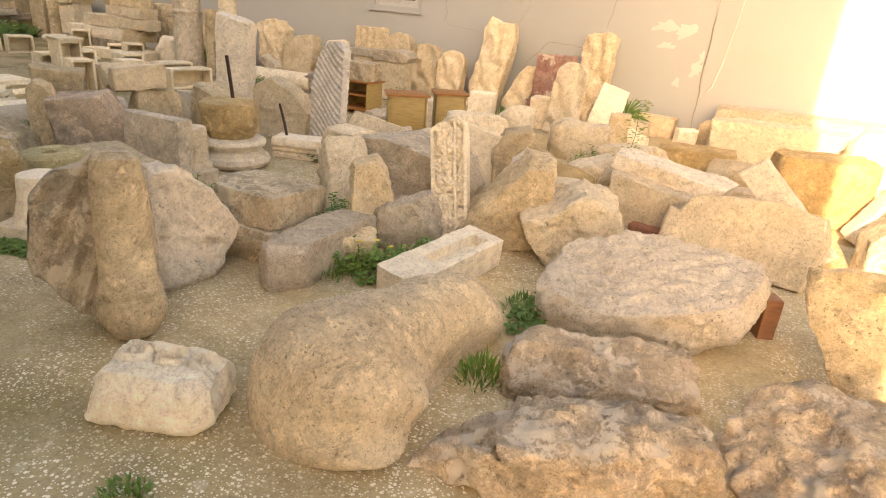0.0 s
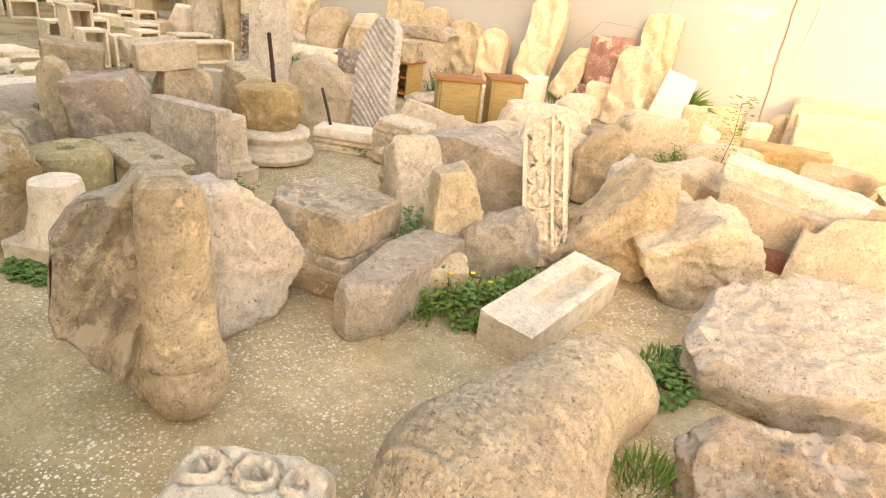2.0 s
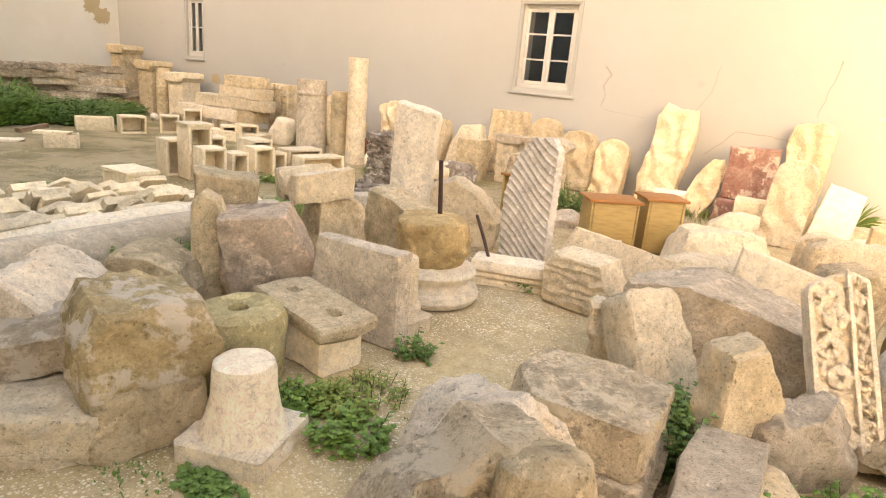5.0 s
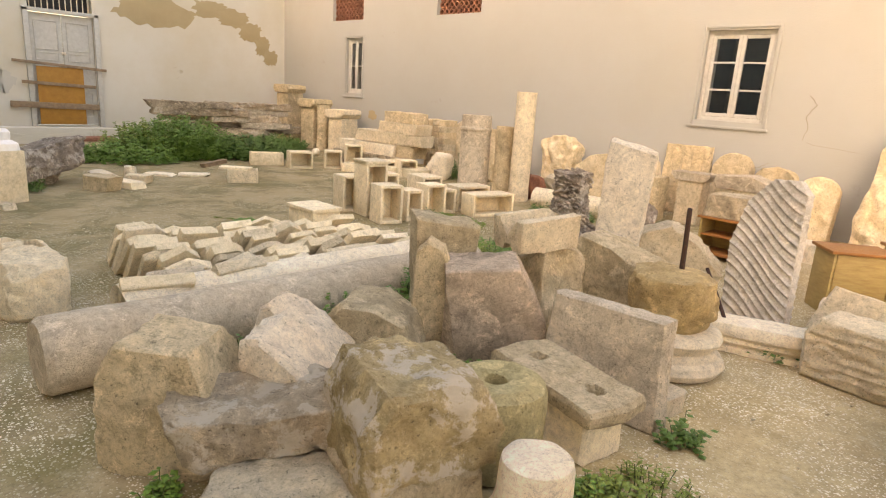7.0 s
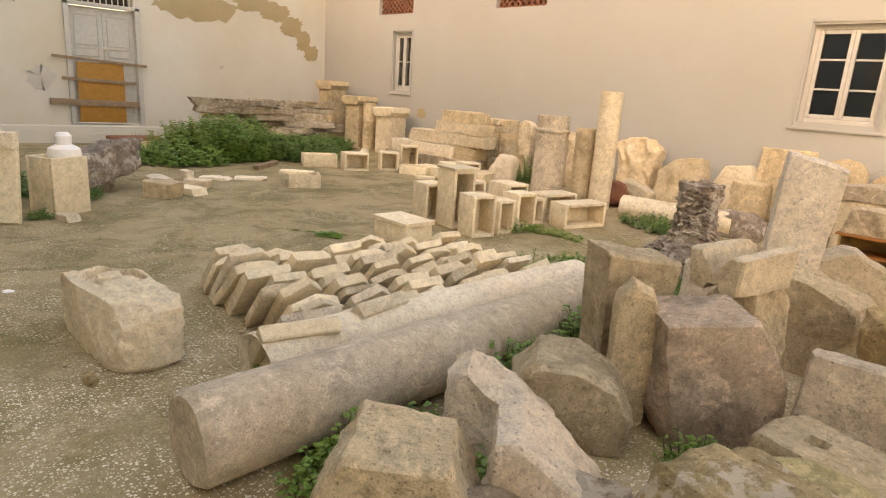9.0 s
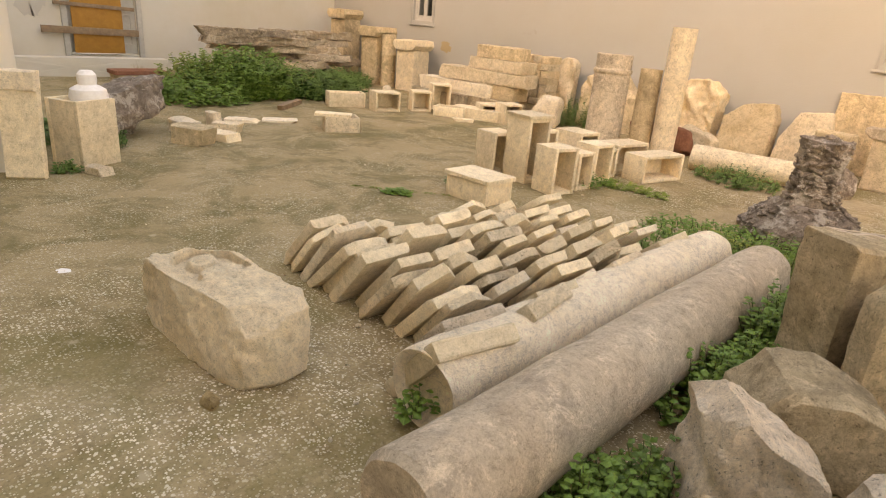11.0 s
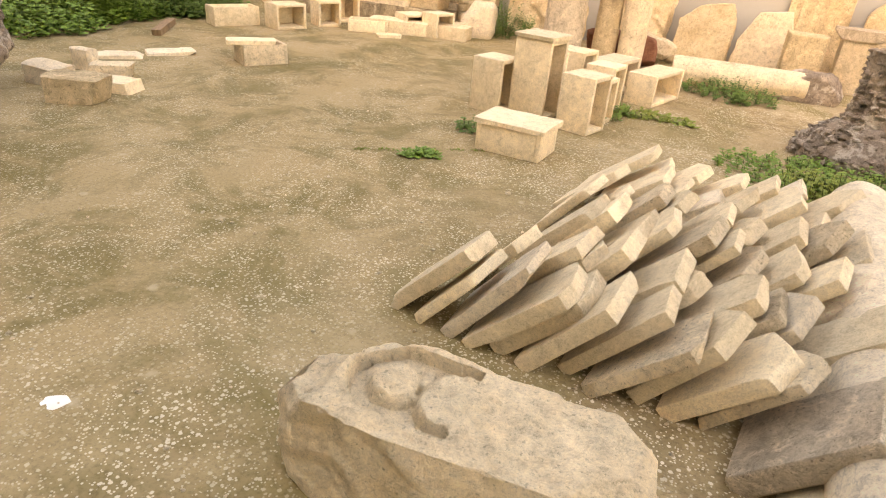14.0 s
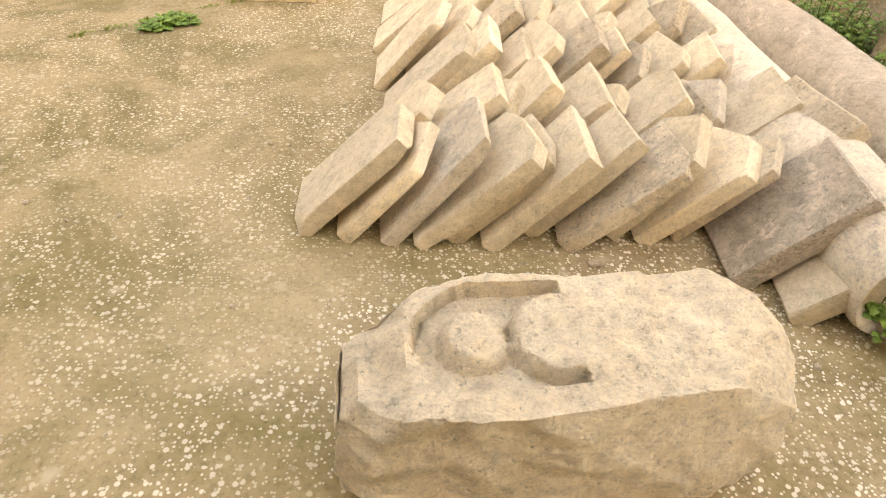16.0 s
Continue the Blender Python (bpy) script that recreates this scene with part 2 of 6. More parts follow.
def plain(name, c1, c2, scale=(4, 4, 4), rough=0.6, metal=0.0, bump=0.3):
    m, nt, b = material(name, rough)
    b.inputs["Metallic"].default_value = metal
    tc = nt.nodes.new("ShaderNodeTexCoord")
    mp = node(nt, "ShaderNodeMapping", Scale=scale)
    nt.links.new(tc.outputs["Object"], mp.inputs[0])
    n = node(nt, "ShaderNodeTexNoise", Scale=5.0, Detail=7.0, Roughness=0.65)
    nt.links.new(mp.outputs[0], n.inputs["Vector"])
    nt.links.new(mix(nt, ramp(nt, n.outputs[0], [(0.32, (0, 0, 0)), (0.68, (1, 1, 1))]), c1, c2), b.inputs["Base Color"])
    bp = node(nt, "ShaderNodeBump", Strength=bump, Distance=0.01)
    nt.links.new(n.outputs[0], bp.inputs["Height"])
    nt.links.new(bp.outputs[0], b.inputs["Normal"])
    return m


WOOD = plain("varnished_wood", (0.36, 0.15, 0.045), (0.27, 0.10, 0.03), (30, 2, 2), 0.45)
WOOD_SIDE = plain("worn_cabinet_panel", (0.40, 0.27, 0.10), (0.30, 0.19, 0.07), (2, 2, 9), 0.5)
PLY = plain("orange_plywood", (0.42, 0.20, 0.04), (0.34, 0.15, 0.03), (2, 14, 2), 0.6)
PLANK = plain("weathered_plank", (0.33, 0.22, 0.13), (0.20, 0.13, 0.08), (2, 14, 2), 0.75)
BEAM = plain("brown_painted_timber", (0.26, 0.12, 0.06), (0.18, 0.08, 0.04), (3, 3, 12), 0.7)
RUST = plain("rusty_iron", (0.09, 0.045, 0.03), (0.05, 0.03, 0.025), (9, 9, 9), 0.8, 0.3)
PAINT = plain("white_gloss_paint", (0.50, 0.47, 0.41), (0.42, 0.385, 0.325), (3, 3, 3), 0.45, 0, 0.1)
CERAMIC = plain("white_glazed_ceramic", (0.80, 0.76, 0.70), (0.72, 0.67, 0.60), (6, 6, 6), 0.4, 0, 0.1)
# near-black colour that stands in for the shade inside rooms and openings
DARKROOM = plain("painted_dark_interior", (0.05, 0.045, 0.04), (0.03, 0.028, 0.025), (2, 2, 2), 0.9)
# the shade inside cracks, put into a brown colour
CRACK = plain("painted_crack_shade", (0.30, 0.24, 0.17), (0.20, 0.16, 0.11), (8, 8, 8), 0.95)
LEAFS = [plain("green_leaf", (0.15, 0.25, 0.04), (0.085, 0.155, 0.026), (9, 9, 9), 0.5, 0, 0.1),
         plain("dark_leaf", (0.12, 0.20, 0.04), (0.075, 0.135, 0.03), (9, 9, 9), 0.5, 0, 0.1),
         plain("yellowish_leaf", (0.21, 0.25, 0.05), (0.16, 0.20, 0.035), (9, 9, 9), 0.55, 0, 0.1)]
STEM = plain("plant_stem", (0.10, 0.12, 0.04), (0.08, 0.08, 0.03), (9, 9, 9), 0.7)
FLOWER = plain("yellow_petal", (0.75, 0.55, 0.03), (0.65, 0.45, 0.02), (9, 9, 9), 0.6)
glass, gnt, gb = material("window_glass", 0.05)
gb.inputs["Base Color"].default_value = (0.9, 0.95, 0.95, 1)
gb.inputs["Transmission Weight"].default_value = 1.0
gb.inputs["Specular IOR Level"].default_value = 0.5


# ---- shapes ----
def finish(bm, name, mat, smooth=True):
    bmesh.ops.recalc_face_normals(bm, faces=bm.faces)
    me = bpy.data.meshes.new(name)
    bm.to_mesh(me)
    bm.free()
    me.materials.append(mat)
    if smooth:
        me.polygons.foreach_set("use_smooth", [True] * len(me.polygons))
        me.set_sharp_from_angle(angle=radians(30))
    return me


def thing(name, bm, mat, m, label, category, group="", kind="", smooth=True):
    ob = new(name, finish(bm, name, mat, smooth))
    ob.matrix_world = m
    return tagged(ob, label, category, group, kind)


def holder(name, m, label, category, group="", kind=""):
    ob = new(name)
    ob.empty_display_size = 0.1
    ob.matrix_world = m
    return tagged(ob, label, category, group, kind)


def part(name, bm, mat, parent, label="", m=None, smooth=True):
    ob = new(name, finish(bm, name, mat, smooth))
    ob.parent = parent
    if m is not None:
        ob.matrix_basis = m
    if label:
        ob["label"] = label
    return ob


def rect(w, h, jit=0.0, seed=0, cut=0.0):
    """A rectangle outline on its base line, corners moved by jit and cut off by cut."""
    r = random.Random(seed)
    c = [Vector((x + r.uniform(-jit, jit) * w, y + (r.uniform(-jit, jit) * h if y > 0 else 0))) for x, y in ((-w / 2, 0), (w / 2, 0), (w / 2, h), (-w / 2, h))]
    if not cut:
        return [tuple(p) for p in c]
    pts = []
    for i in range(4):
        k = cut * r.uniform(0.4, 1.3)
        pts += [tuple(c[i] + (c[i - 1] - c[i]).normalized() * k), tuple(c[i] + (c[(i + 1) % 4] - c[i]).normalized() * k)]
    return pts


def blob(w, h, n=9, jit=0.18, seed=0, flat=0.0):
    """An irregular rounded outline standing on its base line."""
    r = random.Random(seed)
    pts = []
    for i in range(n):
        t = 2 * math.pi * (i + r.uniform(-0.25, 0.25)) / n
        k = 1 + r.uniform(-jit, jit)
        c, s = math.cos(t), math.sin(t)
        q = 0.72
        pts.append((w / 2 * k * math.copysign(abs(c) ** q, c), h / 2 + h / 2 * k * math.copysign(abs(s) ** q, s)))
    lo = min(p[1] for p in pts)
    return [(x, max(0.0, (y - lo) if y - lo > flat * h else 0.0)) for x, y in pts]


def arch(w, h, n=10):
    """An outline with straight sides and a round top."""
    r = w / 2
    return [(-r, 0), (r, 0)] + [(r * math.cos(math.pi * i / n), h - r * 0.8 + r * 0.8 * math.sin(math.pi * i / n)) for i in range(n + 1)]


def chip(bm, count, depth, seed):
    """Break corners and edges off along random planes, leaving flat facets."""
    if not count:
        return
    r = random.Random(seed * 13 + 5)
    co = np.array([q.co[:] for q in bm.verts])
    cen_ = (co.max(0) + co.min(0)) / 2
    for _ in range(count):
        nrm = np.array([r.gauss(0, 1), r.gauss(0, 1), r.gauss(0, 0.8)])
        nrm /= np.linalg.norm(nrm)
        h = (co - cen_) @ nrm
        over = np.maximum(0, h - (h.max() - depth * r.uniform(0.25, 1)))
        co -= over[:, None] * nrm
    for q, p in zip(bm.verts, co):
        q.co = p
    bm.normal_update()


def skin(bm, rough, size, seed, fine, step):
    """Push the surface in and out: swells, ridged breaks and grain."""
    off = Vector((seed * 7.31 % 91, seed * 3.17 % 57, seed * 1.93 % 73))
    moves = []
    for q in bm.verts:
        p = q.co + off
        d = noise.noise(p * (1.3 / size)) * 0.6 + noise.noise(p * 5.5) * 0.42 + (0.28 - abs(noise.noise(p * 7.5))) * 0.85 + noise.noise(p * 17) * fine * 0.9
        if step < 0.03:
            d += noise.noise(p * 38) * fine * 0.55 + (0.2 - abs(noise.noise(p * 21))) * fine * 0.8
        moves.append(q.co + q.normal * (d * rough))
    for q, co in zip(bm.verts, moves):
        q.co = co


def crag(w, d, h, rough=0.03, seed=0, step=0.045, planes=11, fine=0.4):
    """A broken rock: a rounded block cut by many random planes into uneven facets."""
    r = random.Random(seed * 31 + 7)
    cuts = max(7, min(46, int(max(w, d, h) / step * 1.1)))
    bm = bmesh.new()
    bmesh.ops.create_cube(bm, size=2)
    bmesh.ops.subdivide_edges(bm, edges=bm.edges[:], cuts=cuts, use_grid_fill=True)
    co = np.array([q.co[:] for q in bm.verts])
    co /= (np.abs(co) ** 5).sum(1)[:, None] ** 0.2
    for _ in range(planes):
        nrm = np.array([r.gauss(0, 1), r.gauss(0, 1), r.gauss(0, 0.9)])
        nrm /= np.linalg.norm(nrm)
        t = co @ nrm
        co -= np.maximum(0, t - t.max() * r.uniform(0.60, 0.92))[:, None] * nrm
    lo_, hi = co.min(0), co.max(0)
    co = ((co - lo_) / (hi - lo_) - 0.5) * np.array([w, d, h * 1.18])
    for q, p in zip(bm.verts, co):
        q.co = p
    bm.normal_update()
    skin(bm, rough * 0.8, max(w, d, h) / 2, seed, fine, step)
    top = max(q.co.z for q in bm.verts)
    for q in bm.verts:
        q.co.z = max(0.0, q.co.z - top + h)
    return bm


def stone(outline, depth, rough=0.02, seed=0, rnd=0.02, step=0.05, axis="y", bulge=0.0, taper=1.0, fine=0.35, carve=None, chips=0, chip_depth=0.0):
    """A solid of one outline (x, z), depth through y (axis z: an outline in plan, raised by depth), with worn edges and an uneven skin."""
    pts = []
    n = len(outline)
    for i in range(n):
        a_, b_ = Vector(outline[i]), Vector(outline[(i + 1) % n])
        k = max(1, int((b_ - a_).length / step))
        pts += [a_.lerp(b_, j / k) for j in range(k)]
    cen = sum(pts, Vector((0, 0))) / len(pts)
    size = max((p - cen).length for p in pts)
    k = max(1, int(depth / step))
    rr = min(rnd, depth * 0.3)
    e_ = 1 - rr / size
    caps = max(2, int(size / step * 0.7))
    ins = [e_ * (i / caps) for i in range(1, caps + 1)]
    rings = [(s, -depth / 2) for s in ins] + [(1, -depth / 2 + rr + (depth - 2 * rr) * i / k) for i in range(k + 1)] + [(s, depth / 2) for s in reversed(ins)]
    bm = bmesh.new()
    loops = []

    def put(u, v, w):
        return bm.verts.new((u, w, v) if axis == "y" else (u, v, w + depth / 2))
    for s, y in rings:
        f = 0.5 + y / depth
        sc = s * (1 + bulge * (1 - (2 * f - 1) ** 2)) * (1 + (taper - 1) * f)
        loops.append([put(cen.x + (p.x - cen.x) * sc, cen.y + (p.y - cen.y) * sc, y) for p in pts])
    for a_, b_ in zip(loops, loops[1:]):
        for i in range(len(pts)):
            j = (i + 1) % len(pts)
            bm.faces.new((a_[i], a_[j], b_[j], b_[i]))
    for ring, y in ((loops[0], -depth / 2), (loops[-1], depth / 2)):
        c = put(cen.x, cen.y, y)
        for i in range(len(pts)):
            bm.faces.new((ring[i], ring[(i + 1) % len(pts)], c))
    bmesh.ops.recalc_face_normals(bm, faces=bm.faces)
    bm.normal_update()
    chip(bm, chips, chip_depth, seed)
    skin(bm, rough, size, seed, fine, step)
    if carve:
        for q in bm.verts:
            carve(q)
    return bm


def lathe(profile, n=32, rough=0.0, seed=0, arc=1.0, lobes=0, depth=0.0):
    """A turned solid from (radius, height) pairs, optionally fluted, with an uneven skin."""
    bm = bmesh.new()
    off = Vector((seed * 5.1 % 83, seed * 2.3 % 61, seed))
    loops = []
    for r, z in profile:
        loop = []
        for i in range(n):
            t = 2 * math.pi * arc * i / n
            q = r * (1 - (depth * abs(math.sin(lobes * t / 2)) if lobes else 0))
            p = Vector((q * math.cos(t), q * math.sin(t), z))
            d = rough * (noise.noise((p + off) * 4) + 0.5 * noise.noise((p + off) * 13) + 0.9 * (0.25 - abs(noise.noise((p + off) * 9))))
            loop.append(bm.verts.new((p.x * (1 + d / max(r, 0.05)), p.y * (1 + d / max(r, 0.05)), z + d * 0.5)))
        loops.append(loop)
    for a_, b_ in zip(loops, loops[1:]):
        for i in range(n):
            j = (i + 1) % n
            bm.faces.new((a_[i], a_[j], b_[j], b_[i]))
    bm.faces.new(loops[0][::-1])
    bm.faces.new(loops[-1])
    return bm


def box(w, d, h, bev=0.006, at=(0, 0, 0)):
    """A bevelled block standing on at."""
    bm = bmesh.new()
    bmesh.ops.create_cube(bm, size=1, matrix=Matrix.Translation((at[0], at[1], at[2] + h / 2)) @ Matrix.Diagonal((w, d, h, 1)))
    if bev:
        bmesh.ops.bevel(bm, geom=bm.edges[:], offset=min(bev, w * 0.3, d * 0.3, h * 0.3), segments=2, affect="EDGES", profile=0.6)
    return bm


def tube(pts, r0, r1=None, n=8):
    """A round rod through points, tapered from r0 to r1."""
    r1 = r0 if r1 is None else r1
    bm = bmesh.new()
    loops = []
    pts = [Vector(p) for p in pts]
    for i, p in enumerate(pts):
        d = (pts[min(i + 1, len(pts) - 1)] - pts[max(i - 1, 0)]).normalized()
        u = d.orthogonal().normalized()
        w = d.cross(u)
        r = r0 + (r1 - r0) * i / (len(pts) - 1)
        loops.append([bm.verts.new(p + (u * math.cos(2 * math.pi * k / n) + w * math.sin(2 * math.pi * k / n)) * r) for k in range(n)])
    for a_, b_ in zip(loops, loops[1:]):
        # keep neighbouring rings aligned
        best = min(range(n), key=lambda s: sum((a_[k].co - b_[(k + s) % n].co).length for k in range(0, n, 2)))
        for k in range(n):
            bm.faces.new((a_[k], a_[(k + 1) % n], b_[(k + 1 + best) % n], b_[(k + best) % n]))
    bm.faces.new(loops[0][::-1])
    bm.faces.new(loops[-1])
    return bm


def join(*bms):
    """One bmesh out of several."""
    out = bmesh.new()
    for b_ in bms:
        me = bpy.data.meshes.new("tmp")
        b_.to_mesh(me)
        b_.free()
        out.from_mesh(me)
        bpy.data.meshes.remove(me)
    return out


SEED = [10]


def drape(q):
    """Falling folds of cloth on a front face."""
    if q.co.y < -0.02:
        p = q.co
        q.co.y += 0.022 * math.sin(p.x * 26 + p.z * 7 + 5 * noise.noise(p * 3.0)) + 0.025 * noise.noise(p * 7)


def block(name, label, cat, at, size, rz=0, mat=SAND, z=0.0, rough=0.015, jit=0.05, cut=0.0, rx=0, ry=0, rnd=0.02, shape="rect", group="", axis="y", step=0.045, flat=0.15, bulge=0.0, taper=1.0, n=9):
    """A stone of size (width, depth, height) whose base centre is at (x, y)."""
    SEED[0] += 1
    s = SEED[0]
    w, d, h = size
    if at[1] < 4.4 and at[0] > -6.2:
        step, rough = min(step, 0.022), rough * 1.25
    low = min(w, d, h)
    carve = drape if cat in ("stele", "statue fragment") or "draped" in label else None
    step = 0.03 if carve else step
    n_chip, deep = (4, low * 0.2) if not isinstance(shape, str) else (5, low * 0.10) if rough >= 0.012 else (0, 0)
    if shape == "blob":
        bm = crag(w, d, h, rough, s, step)
    elif axis == "y":
        out = rect(w, h, jit, s, cut) if shape == "rect" else blob(w, h, n, jit, s, flat) if shape == "blob" else arch(w, h) if shape == "arch" else shape
        bm = stone(out, d, rough, s, min(rnd, 0.03), step, "y", bulge, taper, chips=n_chip, chip_depth=deep, carve=carve)
    else:
        out = rect(w, d, jit, s, cut) if shape == "rect" else blob(w, d, n, jit, s) if shape == "blob" else shape
        mid = sum(p[1] for p in out) / len(out)
        bm = stone([(x, y - mid) for x, y in out], h, rough, s, rnd, step, "z", bulge, taper, chips=n_chip, chip_depth=deep)
    if len(label.split()) < 4:
        label += " among the fragments"
    ob = thing(name, bm, mat, pose(at[0], at[1], z - 0.008, rx, ry, rz), label, cat, group)
    return ob


# ---- the yard: ground and walls ----
WALL_Y, WALL_X = 9.87, -19.4


def ground():
    bm = bmesh.new()
    xs = [-400, -60] + [-21 + 0.5 * i for i in range(48)] + [5, 40, 400]
    ys = [-400, -40] + [-3 + 0.5 * i for i in range(28)] + [12, 40, 400]
    g = [[bm.verts.new((x, y, 0.006 * noise.noise((x * 0.9, y * 0.9, 3)) if abs(x) < 30 and abs(y) < 12 else 0)) for y in ys] for x in xs]
    for i in range(len(xs) - 1):
        for j in range(len(ys) - 1):
            bm.faces.new((g[i][j], g[i + 1][j], g[i + 1][j + 1], g[i][j + 1]))
    return thing("ground", bm, GROUND, Matrix(), "worn pebbled concrete yard floor with moss patches", "ground", kind="structure")


ground()


def wall_with_holes(name, length, height, thick, holes, m, mat, label):
    """A wall along x from 0, its front at y=0, with rectangular openings (x0, x1, z0, z1) through it."""
    xs = sorted({0, length, *[h[0] for h in holes], *[h[1] for h in holes]})
    zs = sorted({-0.3, height, *[h[2] for h in holes], *[h[3] for h in holes]})
    bm = bmesh.new()
    inside = lambda x, z: any(h[0] < x < h[1] and h[2] < z < h[3] for h in holes)
    cache = {}

    def v(x, y, z):
        if (x, y, z) not in cache:
            cache[(x, y, z)] = bm.verts.new((x, y, z))
        return cache[(x, y, z)]
    for i in range(len(xs) - 1):
        for j in range(len(zs) - 1):
            x0, x1, z0, z1 = xs[i], xs[i + 1], zs[j], zs[j + 1]
            if inside((x0 + x1) / 2, (z0 + z1) / 2):
                continue
            bm.faces.new((v(x0, 0, z0), v(x1, 0, z0), v(x1, 0, z1), v(x0, 0, z1)))
            bm.faces.new((v(x0, thick, z0), v(x0, thick, z1), v(x1, thick, z1), v(x1, thick, z0)))
            for ax, bx, az, bz, px, pz in ((x0, x0, z0, z1, x0 - 0.01, (z0 + z1) / 2), (x1, x1, z0, z1, x1 + 0.01, (z0 + z1) / 2), (x0, x1, z0, z0, (x0 + x1) / 2, z0 - 0.01), (x0, x1, z1, z1, (x0 + x1) / 2, z1 + 0.01)):
                if inside(px, pz) or not (0 < px < length and -0.3 < pz < height):
                    bm.faces.new((v(ax, 0, az), v(bx, 0, bz), v(bx, thick, bz), v(ax, thick, az)))
    return thing(name, bm, mat, m, label, "wall", kind="structure", smooth=False)


NX = -19.4
WIN_A = (-7.21, -6.25, 1.43, 2.70)
WIN_B = (-16.33, -15.69, 1.44, 2.75)
VENTS = [(-16.97, -15.68, 3.17, 4.25), (-13.09, -11.82, 3.16, 4.25)]
wall_n = wall_with_holes("wall_north", 18.05, 5.2, 0.45, [(a_ - NX, b_ - NX, c_, d_) for a_, b_, c_, d_ in (WIN_A, WIN_B, *VENTS)], pose(NX, WALL_Y, 0), PLASTER, "long cream lime-plastered wall with hairline cracks")
wall_with_holes("wall_north_east", 14.0, 5.2, 0.45, [], pose(-1.35, WALL_Y - 0.035, 0), PLASTER, "cream plastered wall catching the sun")
wall_with_holes("wall_west", 24.0, 6.0, 0.45, [(11.86, 13.12, 0.30, 3.45)], pose(WALL_X, 8.2 - 16.35, 0, 0, 0, 90) @ pose(0, 0, 0), PLASTER_W, "old stained plaster wall with peeling render")
# the building behind the walk, whose shade covers the yard
wall_with_holes("wall_south", 29.1, 11.0, 0.5, [], pose(-28.0, -4.5, 0), PLASTER, "tall plain plastered wall of the building behind")
wall_with_holes("wall_east", 14.0, 3.0, 0.4, [], pose(12.6, -3, 0, 0, 0, 90), PLASTER, "low plain boundary wall")


def window(name, rect_, cols, rows, y, label):
    x0, x1, z0, z1 = rect_
    w, h = x1 - x0, z1 - z0
    win = holder(name, pose((x0 + x1) / 2, y, z0), label, "window", kind="structure")
    # raised moulding round the opening
    mo = [box(0.035, 0.016, h + 0.14, 0.004, (s * (w / 2 + 0.05), -0.008, -0.07)) for s in (-1, 1)]
    mo += [box(w + 0.06, 0.015, 0.035, 0.004, (0, -0.008, h + 0.03)), box(w + 0.2, 0.035, 0.035, 0.006, (0, -0.016, -0.105))]
    part("window_moulding", join(*mo), PLASTER, win)
    fr = [box(0.06, 0.07, h, 0.005, (s * (w / 2 - 0.03), 0.10, 0)) for s in (-1, 1)]
    fr += [box(w - 0.12, 0.065, 0.06, 0.005, (0, 0.10, z)) for z in (0.0, h - 0.06)]
    part("window_frame", join(*fr), PAINT, win)
    sash = (w - 0.12) / cols
    for i in range(cols):
        cx = -w / 2 + 0.06 + sash * (i + 0.5)
        bars = [box(0.05, 0.045, h - 0.124, 0.004, (cx + s * (sash / 2 - 0.027), 0.10, 0.062)) for s in (-1, 1)]
        bars += [box(sash - 0.108, 0.04, 0.05, 0.004, (cx, 0.10, z)) for z in (0.062, h - 0.112)]
        bars += [box(sash - 0.108, 0.035, 0.025, 0.003, (cx, 0.10, 0.06 + (h - 0.12) * k / rows - 0.012)) for k in range(1, rows)]
        part("sash", join(*bars), PAINT, win)
        for k in range(rows):
            zz = 0.06 + (h - 0.12) * k / rows
            part("pane", box(sash - 0.1, 0.006, (h - 0.12) / rows - 0.03, 0, (cx, 0.10, zz + 0.015)), glass, win)
    # open box behind the panes; the room's shade is put into its wall colour
    room = bmesh.new()
    bmesh.ops.create_cube(room, size=1, matrix=Matrix.Translation((0, 1.45, h / 2)) @ Matrix.Diagonal((w + 1.2, 2.0, h + 1.2, 1)))
    front = [f for f in room.faces if f.normal.y < -0.9]
    bmesh.ops.delete(room, geom=front, context="FACES")
    bmesh.ops.reverse_faces(room, faces=room.faces)
    part("interior", room, DARKROOM, win, "room box behind the glass, its shade painted into dark walls", smooth=False)


window("window_1", WIN_A, 2, 3, WALL_Y, "white-painted six-pane casement window in the plaster wall")
window("window_2", WIN_B, 2, 2, WALL_Y, "narrow white-painted window far along the wall")


def vent(name, r):
    x0, x1, z0, z1 = r
    w, h = x1 - x0, z1 - z0
    v_ = holder(name, pose((x0 + x1) / 2, WALL_Y + 0.08, z0), "terracotta lattice ventilation grille high in the wall", "ventilation grille", kind="structure")
    # dark sheet added for the shade behind the lattice
    part("backing", box(w, 0.02, h, 0, (0, 0.2, 0)), DARKROOM, v_)
    nx, nz_ = 9, 8
    ring = bmesh.new()
    for i in range(nx):
        for j in range(nz_):
            cx, cz = -w / 2 + w * (i + 0.5) / nx, h * (j + 0.5) / nz_
            ro, ri = w / nx / 2 * 1.02, w / nx / 2 * 0.62
            vs = []
            for rad, yy in ((ro, 0), (ri, 0), (ri, 0.08), (ro, 0.08)):
                vs.append([ring.verts.new((cx + rad * math.cos(t), yy, cz + rad * math.sin(t) * h * nx / nz_ / w)) for t in [2 * math.pi * k / 10 for k in range(10)]])
            for a_, b_ in zip(vs, vs[1:] + vs[:1]):
                for k in range(10):
                    ring.faces.new((a_[k], a_[(k + 1) % 10], b_[(k + 1) % 10], b_[k]))
    part("lattice", ring, TERRA, v_)


vent("vent_1", VENTS[0])
vent("vent_2", VENTS[1])


